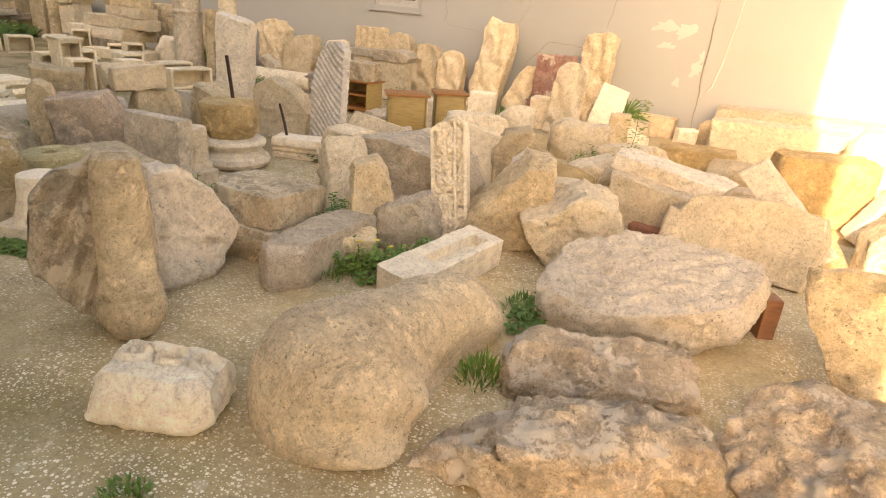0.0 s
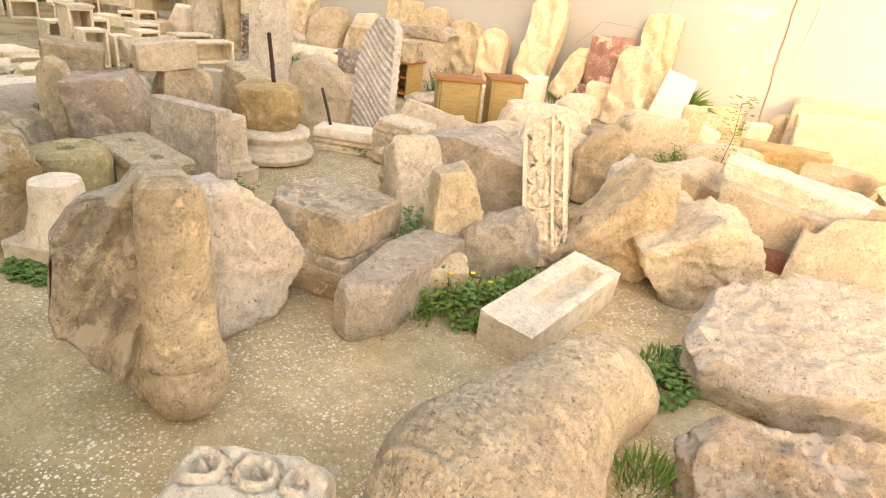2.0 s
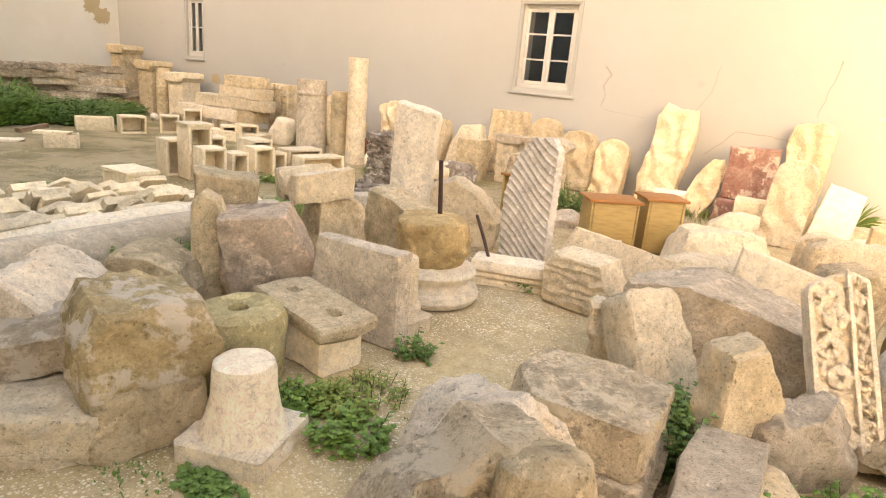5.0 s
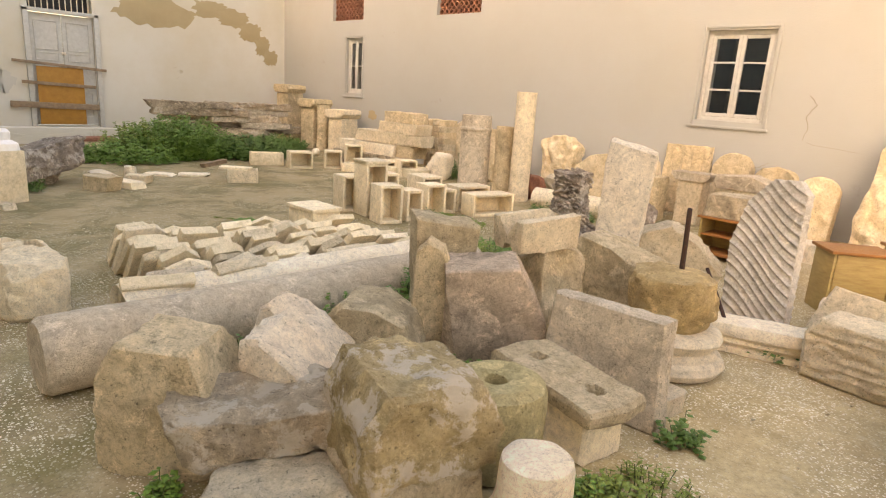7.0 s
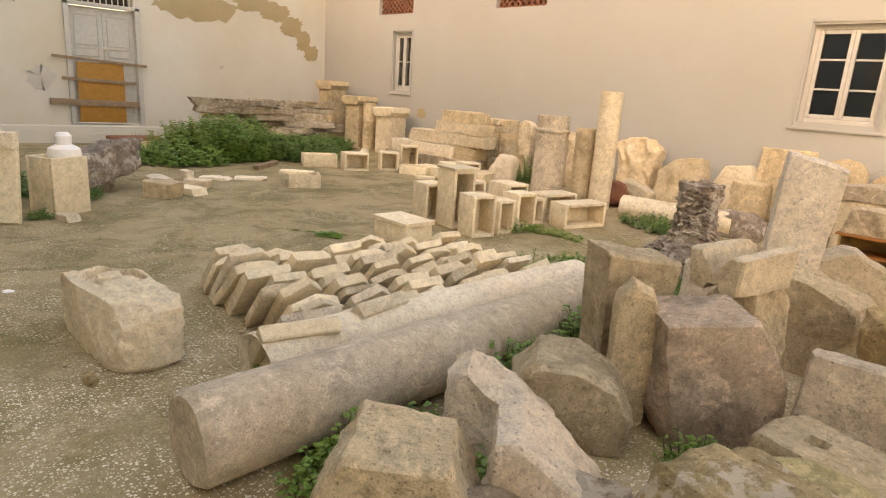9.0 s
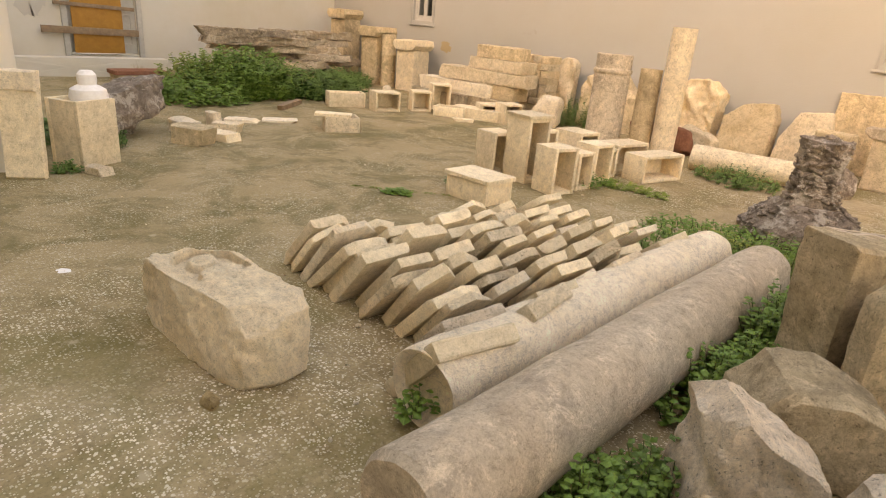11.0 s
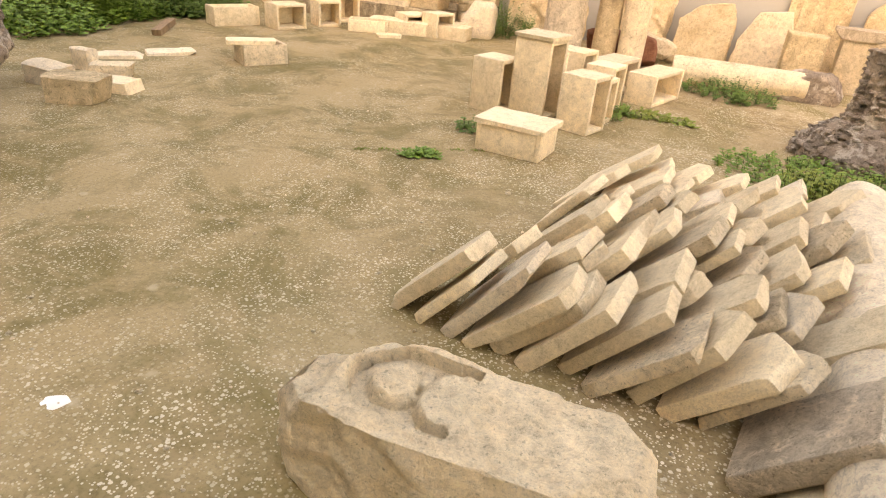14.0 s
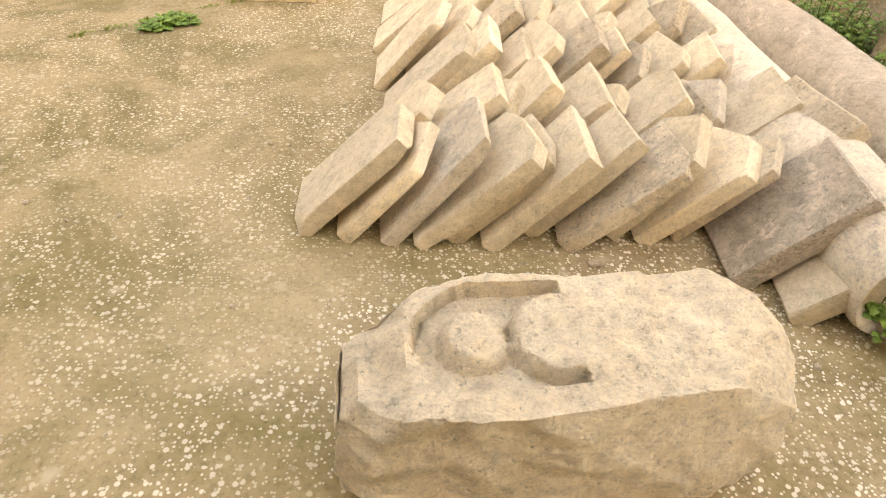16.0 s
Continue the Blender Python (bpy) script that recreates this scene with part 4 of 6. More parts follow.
B("leaning_slab", "broad rough sandstone slab catching sunlight", "stone slab", (0.68, 3.16), (1.1, 0.16, 0.78), -12, SAND, rough=0.03, shape=[(-0.5, 0.56), (-0.46, 0.36), (-0.2, 0.0), (0.55, 0.0), (0.6, 0.6), (0.2, 0.66), (-0.3, 0.62)], rx=-14, step=0.035)
B("curved_slab", "pale smooth slab with a rounded upper edge", "stone slab", (-0.18, 4.62), (1.0, 0.2, 0.55), -9, PALE, rough=0.014, shape=[(-0.52, 0.0), (0.47, 0.0), (0.53, 0.36), (0.48, 0.50), (0.2, 0.54), (-0.1, 0.50), (-0.36, 0.46), (-0.44, 0.30), (-0.5, 0.34)], rx=-16, step=0.035)
thing("leaning_beam", stone(rect(0.22, 0.92, 0.04, 4), 0.14, 0.018, 88, 0.02, 0.035), GREYW, look_up((0.42, 5.25, 0.0), (-0.24, 5.45, 0.60)), "long pale stone beam leaning against rubble", "stone beam")
B("rough_block", "rough pale stone block under a carved slab", "stone block", (-0.83, 5.15), (0.62, 0.44, 0.40), -14, PALE, rough=0.035, jit=0.1)
B("carved_slab", "dark weathered carved cornice slab on a block", "cornice", (-0.77, 5.24), (0.88, 0.34, 0.12), -10, GREYW, z=0.39, rough=0.035, jit=0.06, ry=6, step=0.03)
B("stone_fragment", "terracotta brick fragment in the rubble", "brick", (-0.77, 4.81), (0.34, 0.14, 0.12), -8, TERRA, rough=0.01)
B("stone_block", "long pale stone block by the sunlit wall", "stone block", (-0.15, 8.47), (1.5, 0.45, 0.55), 4, PALE, rough=0.02, jit=0.04)
B("stone_block", "broad pale stone block at the foot of the wall", "stone block", (0.00, 9.35), (1.9, 0.45, 0.60), 2, PALE, rough=0.02, jit=0.04)
B("stone_block", "ochre porous stone block", "stone block", (-0.91, 7.57), (0.82, 0.36, 0.28), 8, YELLOW, rough=0.018, jit=0.04)
B("carved_fragment", "small block with carved stripes", "stone fragment", (-1.03, 9.40), (0.34, 0.28, 0.36), 4, ORANGE, rough=0.025, shape="arch")
B("stone_block", "small white cut block", "stone block", (-1.32, 9.20), (0.26, 0.24, 0.22), 24, WHITE, rough=0.01)
B("stone_block", "yellowish rough block in the sun", "stone block", (0.25, 6.44), (0.75, 0.45, 0.56), 20, YELLOW, rough=0.03, jit=0.08)
B("stone_block", "sunlit rough yellow boulder", "rock", (1.06, 8.15), (1.3, 0.7, 0.75), 24, ORANGE, rough=0.06, shape="blob", jit=0.1)
B("stone_block", "dark angular stone leaning in the heap", "stone fragment", (0.80, 5.21), (0.5, 0.3, 0.68), 12, DARK, rough=0.03, shape=[(-0.2, 0), (0.26, 0), (0.28, 0.66), (0.1, 0.7), (-0.22, 0.3)])
B("stone_block", "pale fluted stone piece lying in the heap", "stone fragment", (0.66, 5.99), (0.3, 0.25, 0.8), 10, WHITE, rough=0.02, ry=28)

# rubble between the slabs and the far wall
B("rubble_rock", "pale rounded limestone rock", "rock", (-1.50, 5.63), (0.52, 0.4, 0.42), 20, PALE, rough=0.045, shape="blob")
B("rubble_rock", "yellow rounded limestone rock", "rock", (-1.61, 5.17), (0.44, 0.34, 0.36), 10, YELLOW, rough=0.04, shape="blob")
B("rubble_rock", "pale rough rock", "rock", (-2.16, 7.12), (0.62, 0.4, 0.46), 20, PALE, rough=0.05, shape="blob")
B("rubble_rock", "long whitish rock", "rock", (-1.33, 6.38), (0.8, 0.4, 0.42), 32, PALE, rough=0.04, shape="blob")
B("rubble_rock", "grey flat stone", "rock", (-0.90, 6.26), (0.6, 0.35, 0.2), 12, GREY, rough=0.02)
B("rubble_rock", "pale flat stone", "rock", (-0.30, 6.28), (0.6, 0.35, 0.24), 22, PALE, rough=0.03, shape="blob")
B("rubble_rock", "yellowish broken rock", "rock", (-0.43, 7.20), (0.6, 0.4, 0.3), 12, ORANGE, rough=0.04, shape="blob")
B("white_fragment", "white rounded fragment", "stone fragment", (-1.90, 8.36), (0.55, 0.35, 0.25), 10, WHITE, rough=0.03, shape="blob")
B("fluted_fragment", "small fluted grey drum fragment", "stone fragment", (-1.48, 4.74), (0.26, 0.24, 0.36), 22, PALE, rough=0.012)
B("yellow_fragment", "upright yellow stone piece", "stone fragment", (-1.91, 7.83), (0.24, 0.2, 0.5), 8, ORANGE, rough=0.02)
B("sandstone_fragment", "angular yellow-brown stone", "stone fragment", (-2.12, 5.20), (0.5, 0.32, 0.62), 28, SAND, rough=0.03, shape=[(-0.2, 0), (0.2, 0), (0.26, 0.3), (0.1, 0.62), (-0.12, 0.58), (-0.22, 0.4)])
B("white_slab", "thin pale marble slab standing upright", "stone slab", (-2.51, 4.97), (0.56, 0.09, 0.58), 8, WHITE, rough=0.008, rx=-14, ry=8)
B("grey_boulder", "large smooth grey boulder", "rock", (-2.65, 4.40), (1.05, 0.52, 0.56), 6, GREY, rough=0.04, shape=[(-0.5, 0), (0.46, 0), (0.52, 0.2), (0.42, 0.42), (0.1, 0.5), (-0.3, 0.58), (-0.52, 0.5), (-0.56, 0.3)], rnd=0.1)
B("rounded_rock", "rounded weathered grey-brown rock", "rock", (-3.08, 6.19), (0.85, 0.5, 0.5), 18, PALE, rough=0.04, shape="blob", jit=0.08, rnd=0.1)
B("rounded_rock", "flat pale rock in the heap", "rock", (-2.90, 5.45), (0.85, 0.42, 0.44), 10, PALE, rough=0.04, shape="blob", jit=0.08, rnd=0.06)
B("yellow_fragment", "yellow layered stone", "stone fragment", (-3.14, 4.45), (0.5, 0.3, 0.34), -6, SAND, rough=0.035, shape="blob")
B("sandstone_block", "pale worn block with red stains", "stone block", (-2.72, 3.62), (0.34, 0.28, 0.62), 56, PALE, rough=0.02, rx=-34, cut=0.03, step=0.035)
B("sandstone_block", "broken pale sandstone block", "stone block", (-3.10, 3.98), (0.36, 0.32, 0.38), 8, PALE, rough=0.035, jit=0.08)


def inscribed_block():
    def carve(q):
        if q.co.y < -0.12:
            q.co.y += 0.005 * math.sin(q.co.z * 95 + noise.noise(q.co * 7) * 4) + 0.007 * noise.noise(q.co * 40)
    thing("inscribed_block", stone([(-0.26, 0), (0.24, 0), (0.28, 0.2), (0.2, 0.4), (-0.2, 0.4), (-0.28, 0.28)], 0.30, 0.014, 52, 0.03, 0.018, carve=carve), PALE, pose(-3.65, 4.76, 0, 0, 0, -8), "low carved block with rows of worn lines", "stone block")


inscribed_block()
B("leaning_slab", "long white-edged stone slab leaning over a block", "stone slab", (-3.58, 5.12), (0.92, 0.09, 0.40), 2, PALE, rough=0.012, rx=-16, ry=8, z=0.05)


def strigil_slab():
    """Sarcophagus panel with slanting wave flutes."""
    out = [(-0.27, 0.0), (0.22, -0.03), (0.27, 0.98), (0.20, 1.08), (0.02, 1.09), (-0.16, 0.92), (-0.27, 0.6)]

    def carve(q):
        if abs(q.co.y) > 0.035:
            ph = (q.co.z * 0.82 + q.co.x * 0.62 + 0.03 * math.sin(q.co.x * 9)) / 0.062
            q.co.y *= 1 - 0.32 * (1 - (2 * (ph % 1.0) - 1) ** 4)
    bm = stone(out, 0.13, 0.003, 61, 0.008, 0.0095, carve=carve)
    thing("strigil_relief", bm, FLUTED, pose(-4.43, 5.36, 0.015, -7, -7, -10), "grey marble panel carved with slanting wavy flutes, leaning upright", "relief panel")


strigil_slab()


# ---- the middle group ----
def attic_base():
    p = [(0.0, 0.0), (0.24, 0.0), (0.315, 0.02), (0.335, 0.06), (0.32, 0.10), (0.285, 0.115), (0.28, 0.14), (0.262, 0.16), (0.265, 0.19), (0.295, 0.20), (0.305, 0.225), (0.292, 0.25), (0.26, 0.265), (0.0, 0.27)]
    thing("round_moulded_stone", lathe(p, 44, 0.012, 4), WHITE, pose(-4.52, 4.10, 0.0), "round white marble moulded column base", "column base")
    d = [(0.0, 0.0), (0.19, 0.0), (0.205, 0.03), (0.21, 0.07), (0.245, 0.085), (0.25, 0.12), (0.252, 0.15), (0.253, 0.18), (0.255, 0.21), (0.256, 0.24), (0.256, 0.27), (0.252, 0.295), (0.24, 0.315), (0.21, 0.325), (0.16, 0.33), (0.1, 0.335), (0.0, 0.34)]
    thing("column_drum", lathe(d, 72, 0.045, 5), YELLOW, pose(-4.53, 4.08, 0.265), "yellow-brown worn drum set on a white column base", "column drum")
    thing("iron_rod", tube([(-4.52, 4.13, 0.57), (-4.51, 4.10, 0.75), (-4.50, 4.06, 0.99)], 0.017, 0.015), RUST, Matrix(), "rusty iron rod standing in the drum", "iron rod")
    thing("iron_rod", tube([(-4.40, 4.70, 0.15), (-4.52, 4.78, 0.30), (-4.66, 4.86, 0.47)], 0.014, 0.013), RUST, Matrix(), "rusty iron bar set in the cornice fragment", "iron rod")


attic_base()


def cornice(name, label, m, w, d, h, mat, seed=1):
    """A moulded cornice length: stepped profile along local x."""
    pr = [(-0.5, 0), (0.38, 0), (0.38, 0.16), (0.30, 0.24), (0.42, 0.38), (0.36, 0.5), (0.5, 0.64), (0.5, 0.8), (0.44, 1.0), (-0.5, 1.0)]
    bm = stone([(x * d, z * h) for x, z in pr], w, 0.008, seed, 0.008, 0.03)
    bmesh.ops.rotate(bm, verts=bm.verts, cent=(0, 0, 0), matrix=Matrix.Rotation(radians(-90), 3, "Z"))
    return thing(name, bm, mat, m, label, "cornice")


cornice("cornice_fragment", "white moulded cornice fragment holding an iron bar", pose(-4.24, 4.78, 0.0, 0, 0, 20), 0.62, 0.26, 0.2, WHITE)
B("brown_cornice", "brown weathered cornice block", "cornice", (-5.18, 4.58), (0.70, 0.42, 0.56), -12, SAND, rough=0.04, jit=0.08, shape=[(-0.34, 0), (0.3, 0), (0.3, 0.24), (0.36, 0.34), (0.34, 0.5), (0.1, 0.58), (-0.3, 0.62), (-0.36, 0.4)])
B("stone_block", "broken grey-brown rock under a channel stone", "rock", (-5.30, 3.80), (0.50, 0.52, 0.65), 24, SAND, rough=0.03, shape="blob")


def channel_stone():
    bm = stone([(-0.14, 0), (-0.06, 0), (-0.05, 0.05), (0.05, 0.05), (0.06, 0), (0.14, 0), (0.16, 0.21), (0.09, 0.215), (0.05, 0.09), (-0.05, 0.09), (-0.09, 0.215), (-0.16, 0.21)], 0.46, 0.010, 81, 0.012, 0.025, chips=4, chip_depth=0.03)
    thing("gutter_stone", bm, PALE, pose(-5.30, 3.70, 0.63, 4, 0, -13), "pale U-shaped gutter stone resting on rocks", "gutter stone")


channel_stone()
B("purple_block", "dark purple-brown angular stone block", "stone block", (-5.20, 3.20), (0.60, 0.42, 0.68), 45, PURPLE, rough=0.014, shape=[(-0.28, 0), (0.30, 0), (0.29, 0.36), (0.12, 0.65), (-0.29, 0.61)], rnd=0.012, step=0.035)
B("narrow_post", "narrow yellow stone post standing upright", "stone post", (-5.48, 2.97), (0.18, 0.16, 0.74), 40, SAND, rough=0.012, shape=[(-0.10, 0), (0.09, 0), (0.1, 0.6), (0.06, 0.7), (-0.03, 0.74), (-0.10, 0.67)])
B("sandstone_block", "squared sandstone block standing behind", "stone block", (-5.70, 3.24), (0.38, 0.30, 0.79), 57, SAND, rough=0.012)
B("rounded_rock", "rounded ochre block with white scuffs", "rock", (-5.60, 2.66), (0.56, 0.40, 0.41), 36, SAND, rough=0.016, shape=[(-0.27, 0), (0.27, 0), (0.29, 0.18), (0.22, 0.32), (0.03, 0.40), (-0.16, 0.40), (-0.28, 0.26)], rnd=0.03, step=0.035)
B("jagged_rock", "jagged pinkish-white rock", "rock", (-5.66, 2.20), (0.50, 0.36, 0.47), 40, PINK, rough=0.024, shape=[(-0.24, 0), (0.22, 0), (0.27, 0.2), (0.12, 0.31), (-0.04, 0.40), (-0.12, 0.48), (-0.22, 0.44), (-0.17, 0.24)], step=0.03)
B("jagged_rock", "low purple-grey jagged rock", "rock", (-5.06, 1.86), (0.62, 0.34, 0.57), 38, PINK, rough=0.026, shape=[(-0.30, 0), (0.30, 0), (0.32, 0.16), (0.14, 0.30), (0.02, 0.44), (-0.14, 0.56), (-0.22, 0.55), (-0.24, 0.30)], step=0.02)
B("brown_rock", "rough upright brown rock", "rock", (-5.34, 1.44), (0.50, 0.38, 0.56), 42, SAND, rough=0.018, shape=[(-0.26, 0), (0.26, 0), (0.24, 0.26), (0.14, 0.55), (-0.16, 0.56), (-0.25, 0.42)], step=0.02)
B("limestone_slab", "rough low grey slab at the front of the group", "stone slab", (-4.67, 1.56), (0.58, 0.42, 0.22), 44, PALE, rough=0.03, jit=0.08, step=0.035)
B("limestone_slab", "pale rough-topped slab lying across rocks", "stone slab", (-4.94, 1.60), (0.58, 0.36, 0.18), 58, LICHEN, z=0.22, rough=0.03, jit=0.08, ry=-4, step=0.03)
B("ashlar_block", "ochre sandstone block at the bottom of a stack", "stone block", (-4.46, 1.90), (0.46, 0.46, 0.28), 76, SAND, rough=0.02, cut=0.03, step=0.035)
B("ashlar_block", "rounded ochre block with a flaked white patch, stacked", "stone block", (-4.48, 1.94), (0.52, 0.50, 0.34), 74, PATCH, z=0.27, rough=0.03, shape=[(-0.25, 0), (0.25, 0), (0.27, 0.16), (0.22, 0.29), (0.04, 0.34), (-0.18, 0.34), (-0.26, 0.22)], rnd=0.07, step=0.03)


def mortar(at):
    p = [(0.0, 0.0), (0.20, 0.0), (0.225, 0.02), (0.235, 0.12), (0.235, 0.34), (0.215, 0.40), (0.16, 0.425), (0.07, 0.42), (0.05, 0.41), (0.045, 0.34), (0.0, 0.33)]
    thing("stone_mortar", lathe(p, 40, 0.016, 9), MOSSY, pose(*at, 0) @ Matrix.Diagonal((1, 1, 0.93, 1)), "mossy round stone drum with a hole in its top", "stone drum")


mortar((-4.50, 2.44))


def pedestal():
    p = holder("press_pedestal", pose(-4.44, 2.88, 0, 0, 0, -8), "pale pedestal carrying a thick stone slab with two holes", "pedestal")
    part("pedestal_block", stone(rect(0.34, 0.235, 0.03, 4), 0.28, 0.014, 91, 0.02, 0.03, taper=0.96), CAST, p, "", pose(0.10, 0.0, 0))

    def hole(q):
        for cx in (-0.18, 0.18):
            if q.co.z > 0.05 and math.hypot(q.co.x - cx, q.co.y) < 0.035:
                q.co.z -= 0.05
    part("top_slab", stone([(-0.36, -0.16), (0.32, -0.19), (0.35, 0.0), (0.32, 0.18), (-0.33, 0.19), (-0.38, 0.05)], 0.085, 0.012, 92, 0.02, 0.02, "z", carve=hole), SAND, p, "brown slab with two drilled holes", pose(0.0, 0.0, 0.228, 0, 3, 0))


pedestal()
B("upright_slab", "thick grey stone slab set upright on edge", "stone slab", (-4.47, 3.26), (0.68, 0.14, 0.54), 4, GREY, rough=0.008, rx=-5, step=0.035)
thing("small_column", join(lathe([(0, 0), (0.15, 0), (0.15, 0.13), (0.125, 0.15), (0.12, 0.40), (0.115, 0.44), (0, 0.445)], 28, 0.006, 3)), PALE, pose(-4.40, 3.56, 0.0), "small pale round column stump on its base", "column stump")
B("step_block", "small pale L-shaped step block", "stone block", (-4.34, 3.44), (0.36, 0.34, 0.12), 84, PALE, rough=0.01)


def bell_capital():
    p = [(0.0, 0.0), (0.20, 0.0), (0.205, 0.04), (0.185, 0.08), (0.155, 0.16), (0.132, 0.26), (0.128, 0.36), (0.122, 0.39), (0.10, 0.40), (0.0, 0.402)]
    bm = lathe(p, 40, 0.008, 15)
    c = holder("bell_column", pose(-4.01, 2.10, 0, 0, 0, 20), "white stone bell-shaped column stump widening to a square foot", "column stump")
    part("shaft", bm, WHITE, c)
    part("foot", stone(rect(0.40, 0.10, 0.02, 3), 0.40, 0.012, 96, 0.02, 0.03), WHITE, c, "", pose(0, 0, -0.008))


bell_capital()
# wing-shaped white fragment, fluted pier and shelly rubble behind
B("white_fragment", "large broken white stone fragment", "stone fragment", (-5.30, 5.35), (0.95, 0.35, 0.66), 24, PALE, rough=0.05, shape=[(-0.48, 0), (0.46, 0), (0.52, 0.3), (0.34, 0.52), (0.1, 0.66), (-0.1, 0.58), (-0.3, 0.42), (-0.5, 0.3)], step=0.04)
B("fluted_pier", "pale upright fluted pier fragment", "pier", (-5.52, 5.02), (0.36, 0.24, 1.26), 24, GREYW, rough=0.02, ry=4, jit=0.03)
B("brown_block", "reddish-brown squared stone block standing", "stone block", (-5.95, 4.85), (0.34, 0.30, 0.42), 20, PINK, rough=0.02, rx=-8)
B("moulded_fragment", "grey moulded stone fragment leaning behind", "stone fragment", (-6.05, 5.35), (0.5, 0.14, 0.34), 30, GREY, rough=0.012, rx=-20)


def rubble_core(at):
    h = holder("rubble_core", pose(*at, 0), "stump of dark shelly rubble masonry", "masonry stump")
    rr = random.Random(17)
    foot = [(0, 0), (0.48, 0), (0.48, 0.10), (0.36, 0.22), (0.24, 0.31), (0, 0.32)]
    stump = [(0, 0.28), (0.20, 0.28), (0.18, 0.45), (0.16, 0.6), (0.17, 0.75), (0.18, 0.85), (0, 0.87)]
    for nm, prof, count in (("foot", foot, 330), ("stump", stump, 420)):
        lumps = [lathe(prof, 40, 0.04, 21)]
        for _ in range(count):
            z = rr.uniform(max(0.01, prof[1][1]), prof[-2][1] + 0.02)
            r = next(a_[0] + (b_[0] - a_[0]) * (z - a_[1]) / (b_[1] - a_[1]) for a_, b_ in zip(prof[1:], prof[2:] + [(0.1, 9)]) if a_[1] <= z <= b_[1])
            t, k = rr.uniform(0, 6.28), rr.uniform(0.012, 0.034)
            b_ = bmesh.new()
            bmesh.ops.create_icosphere(b_, subdivisions=1, radius=1, matrix=pose(r * math.cos(t), r * math.sin(t), z, rr.uniform(-40, 40), rr.uniform(-40, 40), rr.uniform(0, 180)) @ Matrix.Diagonal((k * 1.7, k, k * 0.6, 1)))
            lumps.append(b_)
        part(nm, join(*lumps), CORAL, h, smooth=False)


rubble_core((-6.62, 5.98))
B("rubble_lump", "dark shelly rubble lump lying by the wall", "masonry lump", (-7.10, 8.14), (0.7, 0.3, 0.34), 10, CORAL, rough=0.04, shape="blob")

# ---- steles and fragments along the north wall ----
B("tall_stele", "tall pale stele with weathered relief leaning on the wall", "stele", (-4.52, 9.28), (0.52, 0.24, 1.42), 0, ORANGE, rough=0.03, rx=-12, ry=4, shape=[(-0.24, 0), (0.22, 0), (0.27, 0.6), (0.3, 1.2), (0.24, 1.4), (0.05, 1.36), (-0.16, 1.43), (-0.26, 1.25), (-0.24, 0.8), (-0.28, 0.4)])
B("torn_stele", "broken pale stele fragment leaning on the wall", "stele", (-4.00, 9.20), (0.42, 0.16, 0.86), 6, ORANGE, rough=0.035, rx=-16, ry=14, shape=[(-0.2, 0.1), (0.12, 0), (0.2, 0.3), (0.18, 0.7), (0.1, 0.86), (-0.02, 0.8), (-0.14, 0.5)])
B("red_block", "red veined marble block with sunken panels", "stone block", (-3.38, 9.35), (0.56, 0.26, 0.66), 4, REDM, z=0.30, rough=0.02)
B("red_fragment", "grooved reddish marble fragment under the red block", "stone fragment", (-3.42, 9.20), (0.56, 0.36, 0.32), -6, REDM, rough=0.03)
B("draped_stele", "orange draped figure stele fragment leaning on the wall", "stele", (-2.82, 9.45), (0.54, 0.22, 1.36), 0, ORANGE, rough=0.045, rx=-8, shape=[(-0.2, 0), (0.2, 0), (0.22, 0.6), (0.26, 1.3), (0.1, 1.36), (-0.22, 1.3), (-0.26, 1.05), (-0.2, 0.8), (-0.24, 0.4)])
B("round_top_stele", "smooth pale stele with a rounded top", "stele", (-2.84, 8.33), (0.44, 0.14, 0.98), 2, PALE, rough=0.01, rx=-9, ry=4, shape="arch")
B("inscribed_slab", "grey-white marble slab with a carved border", "stone slab", (-2.42, 8.71), (0.42, 0.09, 0.74), 6, WHITE, rough=0.01, rx=-16, ry=12)
B("white_fragment", "pale rounded stele fragment leaning on the wall", "stele", (-5.26, 9.42), (0.46, 0.2, 0.84), 2, ORANGE, rough=0.02, rx=-12, shape="arch")
B("orange_fragment", "orange draped stone fragment leaning on the wall", "stone fragment", (-5.82, 9.50), (0.58, 0.22, 0.90), 0, ORANGE, rough=0.035, rx=-8, shape="arch")
B("round_fragment", "round-topped orange stone against the wall", "stone fragment", (-6.42, 9.55), (0.5, 0.2, 1.02), 0, ORANGE, rough=0.03, rx=-6, shape="arch")


def altar(at, rz):
    a_ = holder("stone_altar", pose(*at, 0, 0, 0, rz), "moulded pale stone altar block", "altar")
    part("altar_body", stone(rect(0.50, 0.62, 0.02, 3), 0.34, 0.02, 101, 0.02, 0.045), PALE, a_)
    part("altar_cornice", stone([(-0.29, 0), (0.29, 0), (0.33, 0.08), (0.30, 0.12), (0.12, 0.19), (-0.3, 0.16), (-0.33, 0.08)], 0.40, 0.015, 102, 0.015, 0.04), GREY, a_, "", pose(0, 0, 0.61))


altar((-5.92, 8.76), 8)


def fluted_slab(at):
    def carve(q):
        if q.co.y < -0.06:
            q.co.y += 0.03 * (abs(math.sin((q.co.x + 0.36) / 0.145 * math.pi)) ** 0.5)
    thing("fluted_slab", stone(rect(0.72, 1.04, 0.01, 8), 0.2, 0.01, 104, 0.01, 0.024, carve=carve), SAND, pose(*at, 0, -6, 0, 2), "upright fluted stone slab with dark stains", "fluted slab")


fluted_slab((-7.19, 9.82))
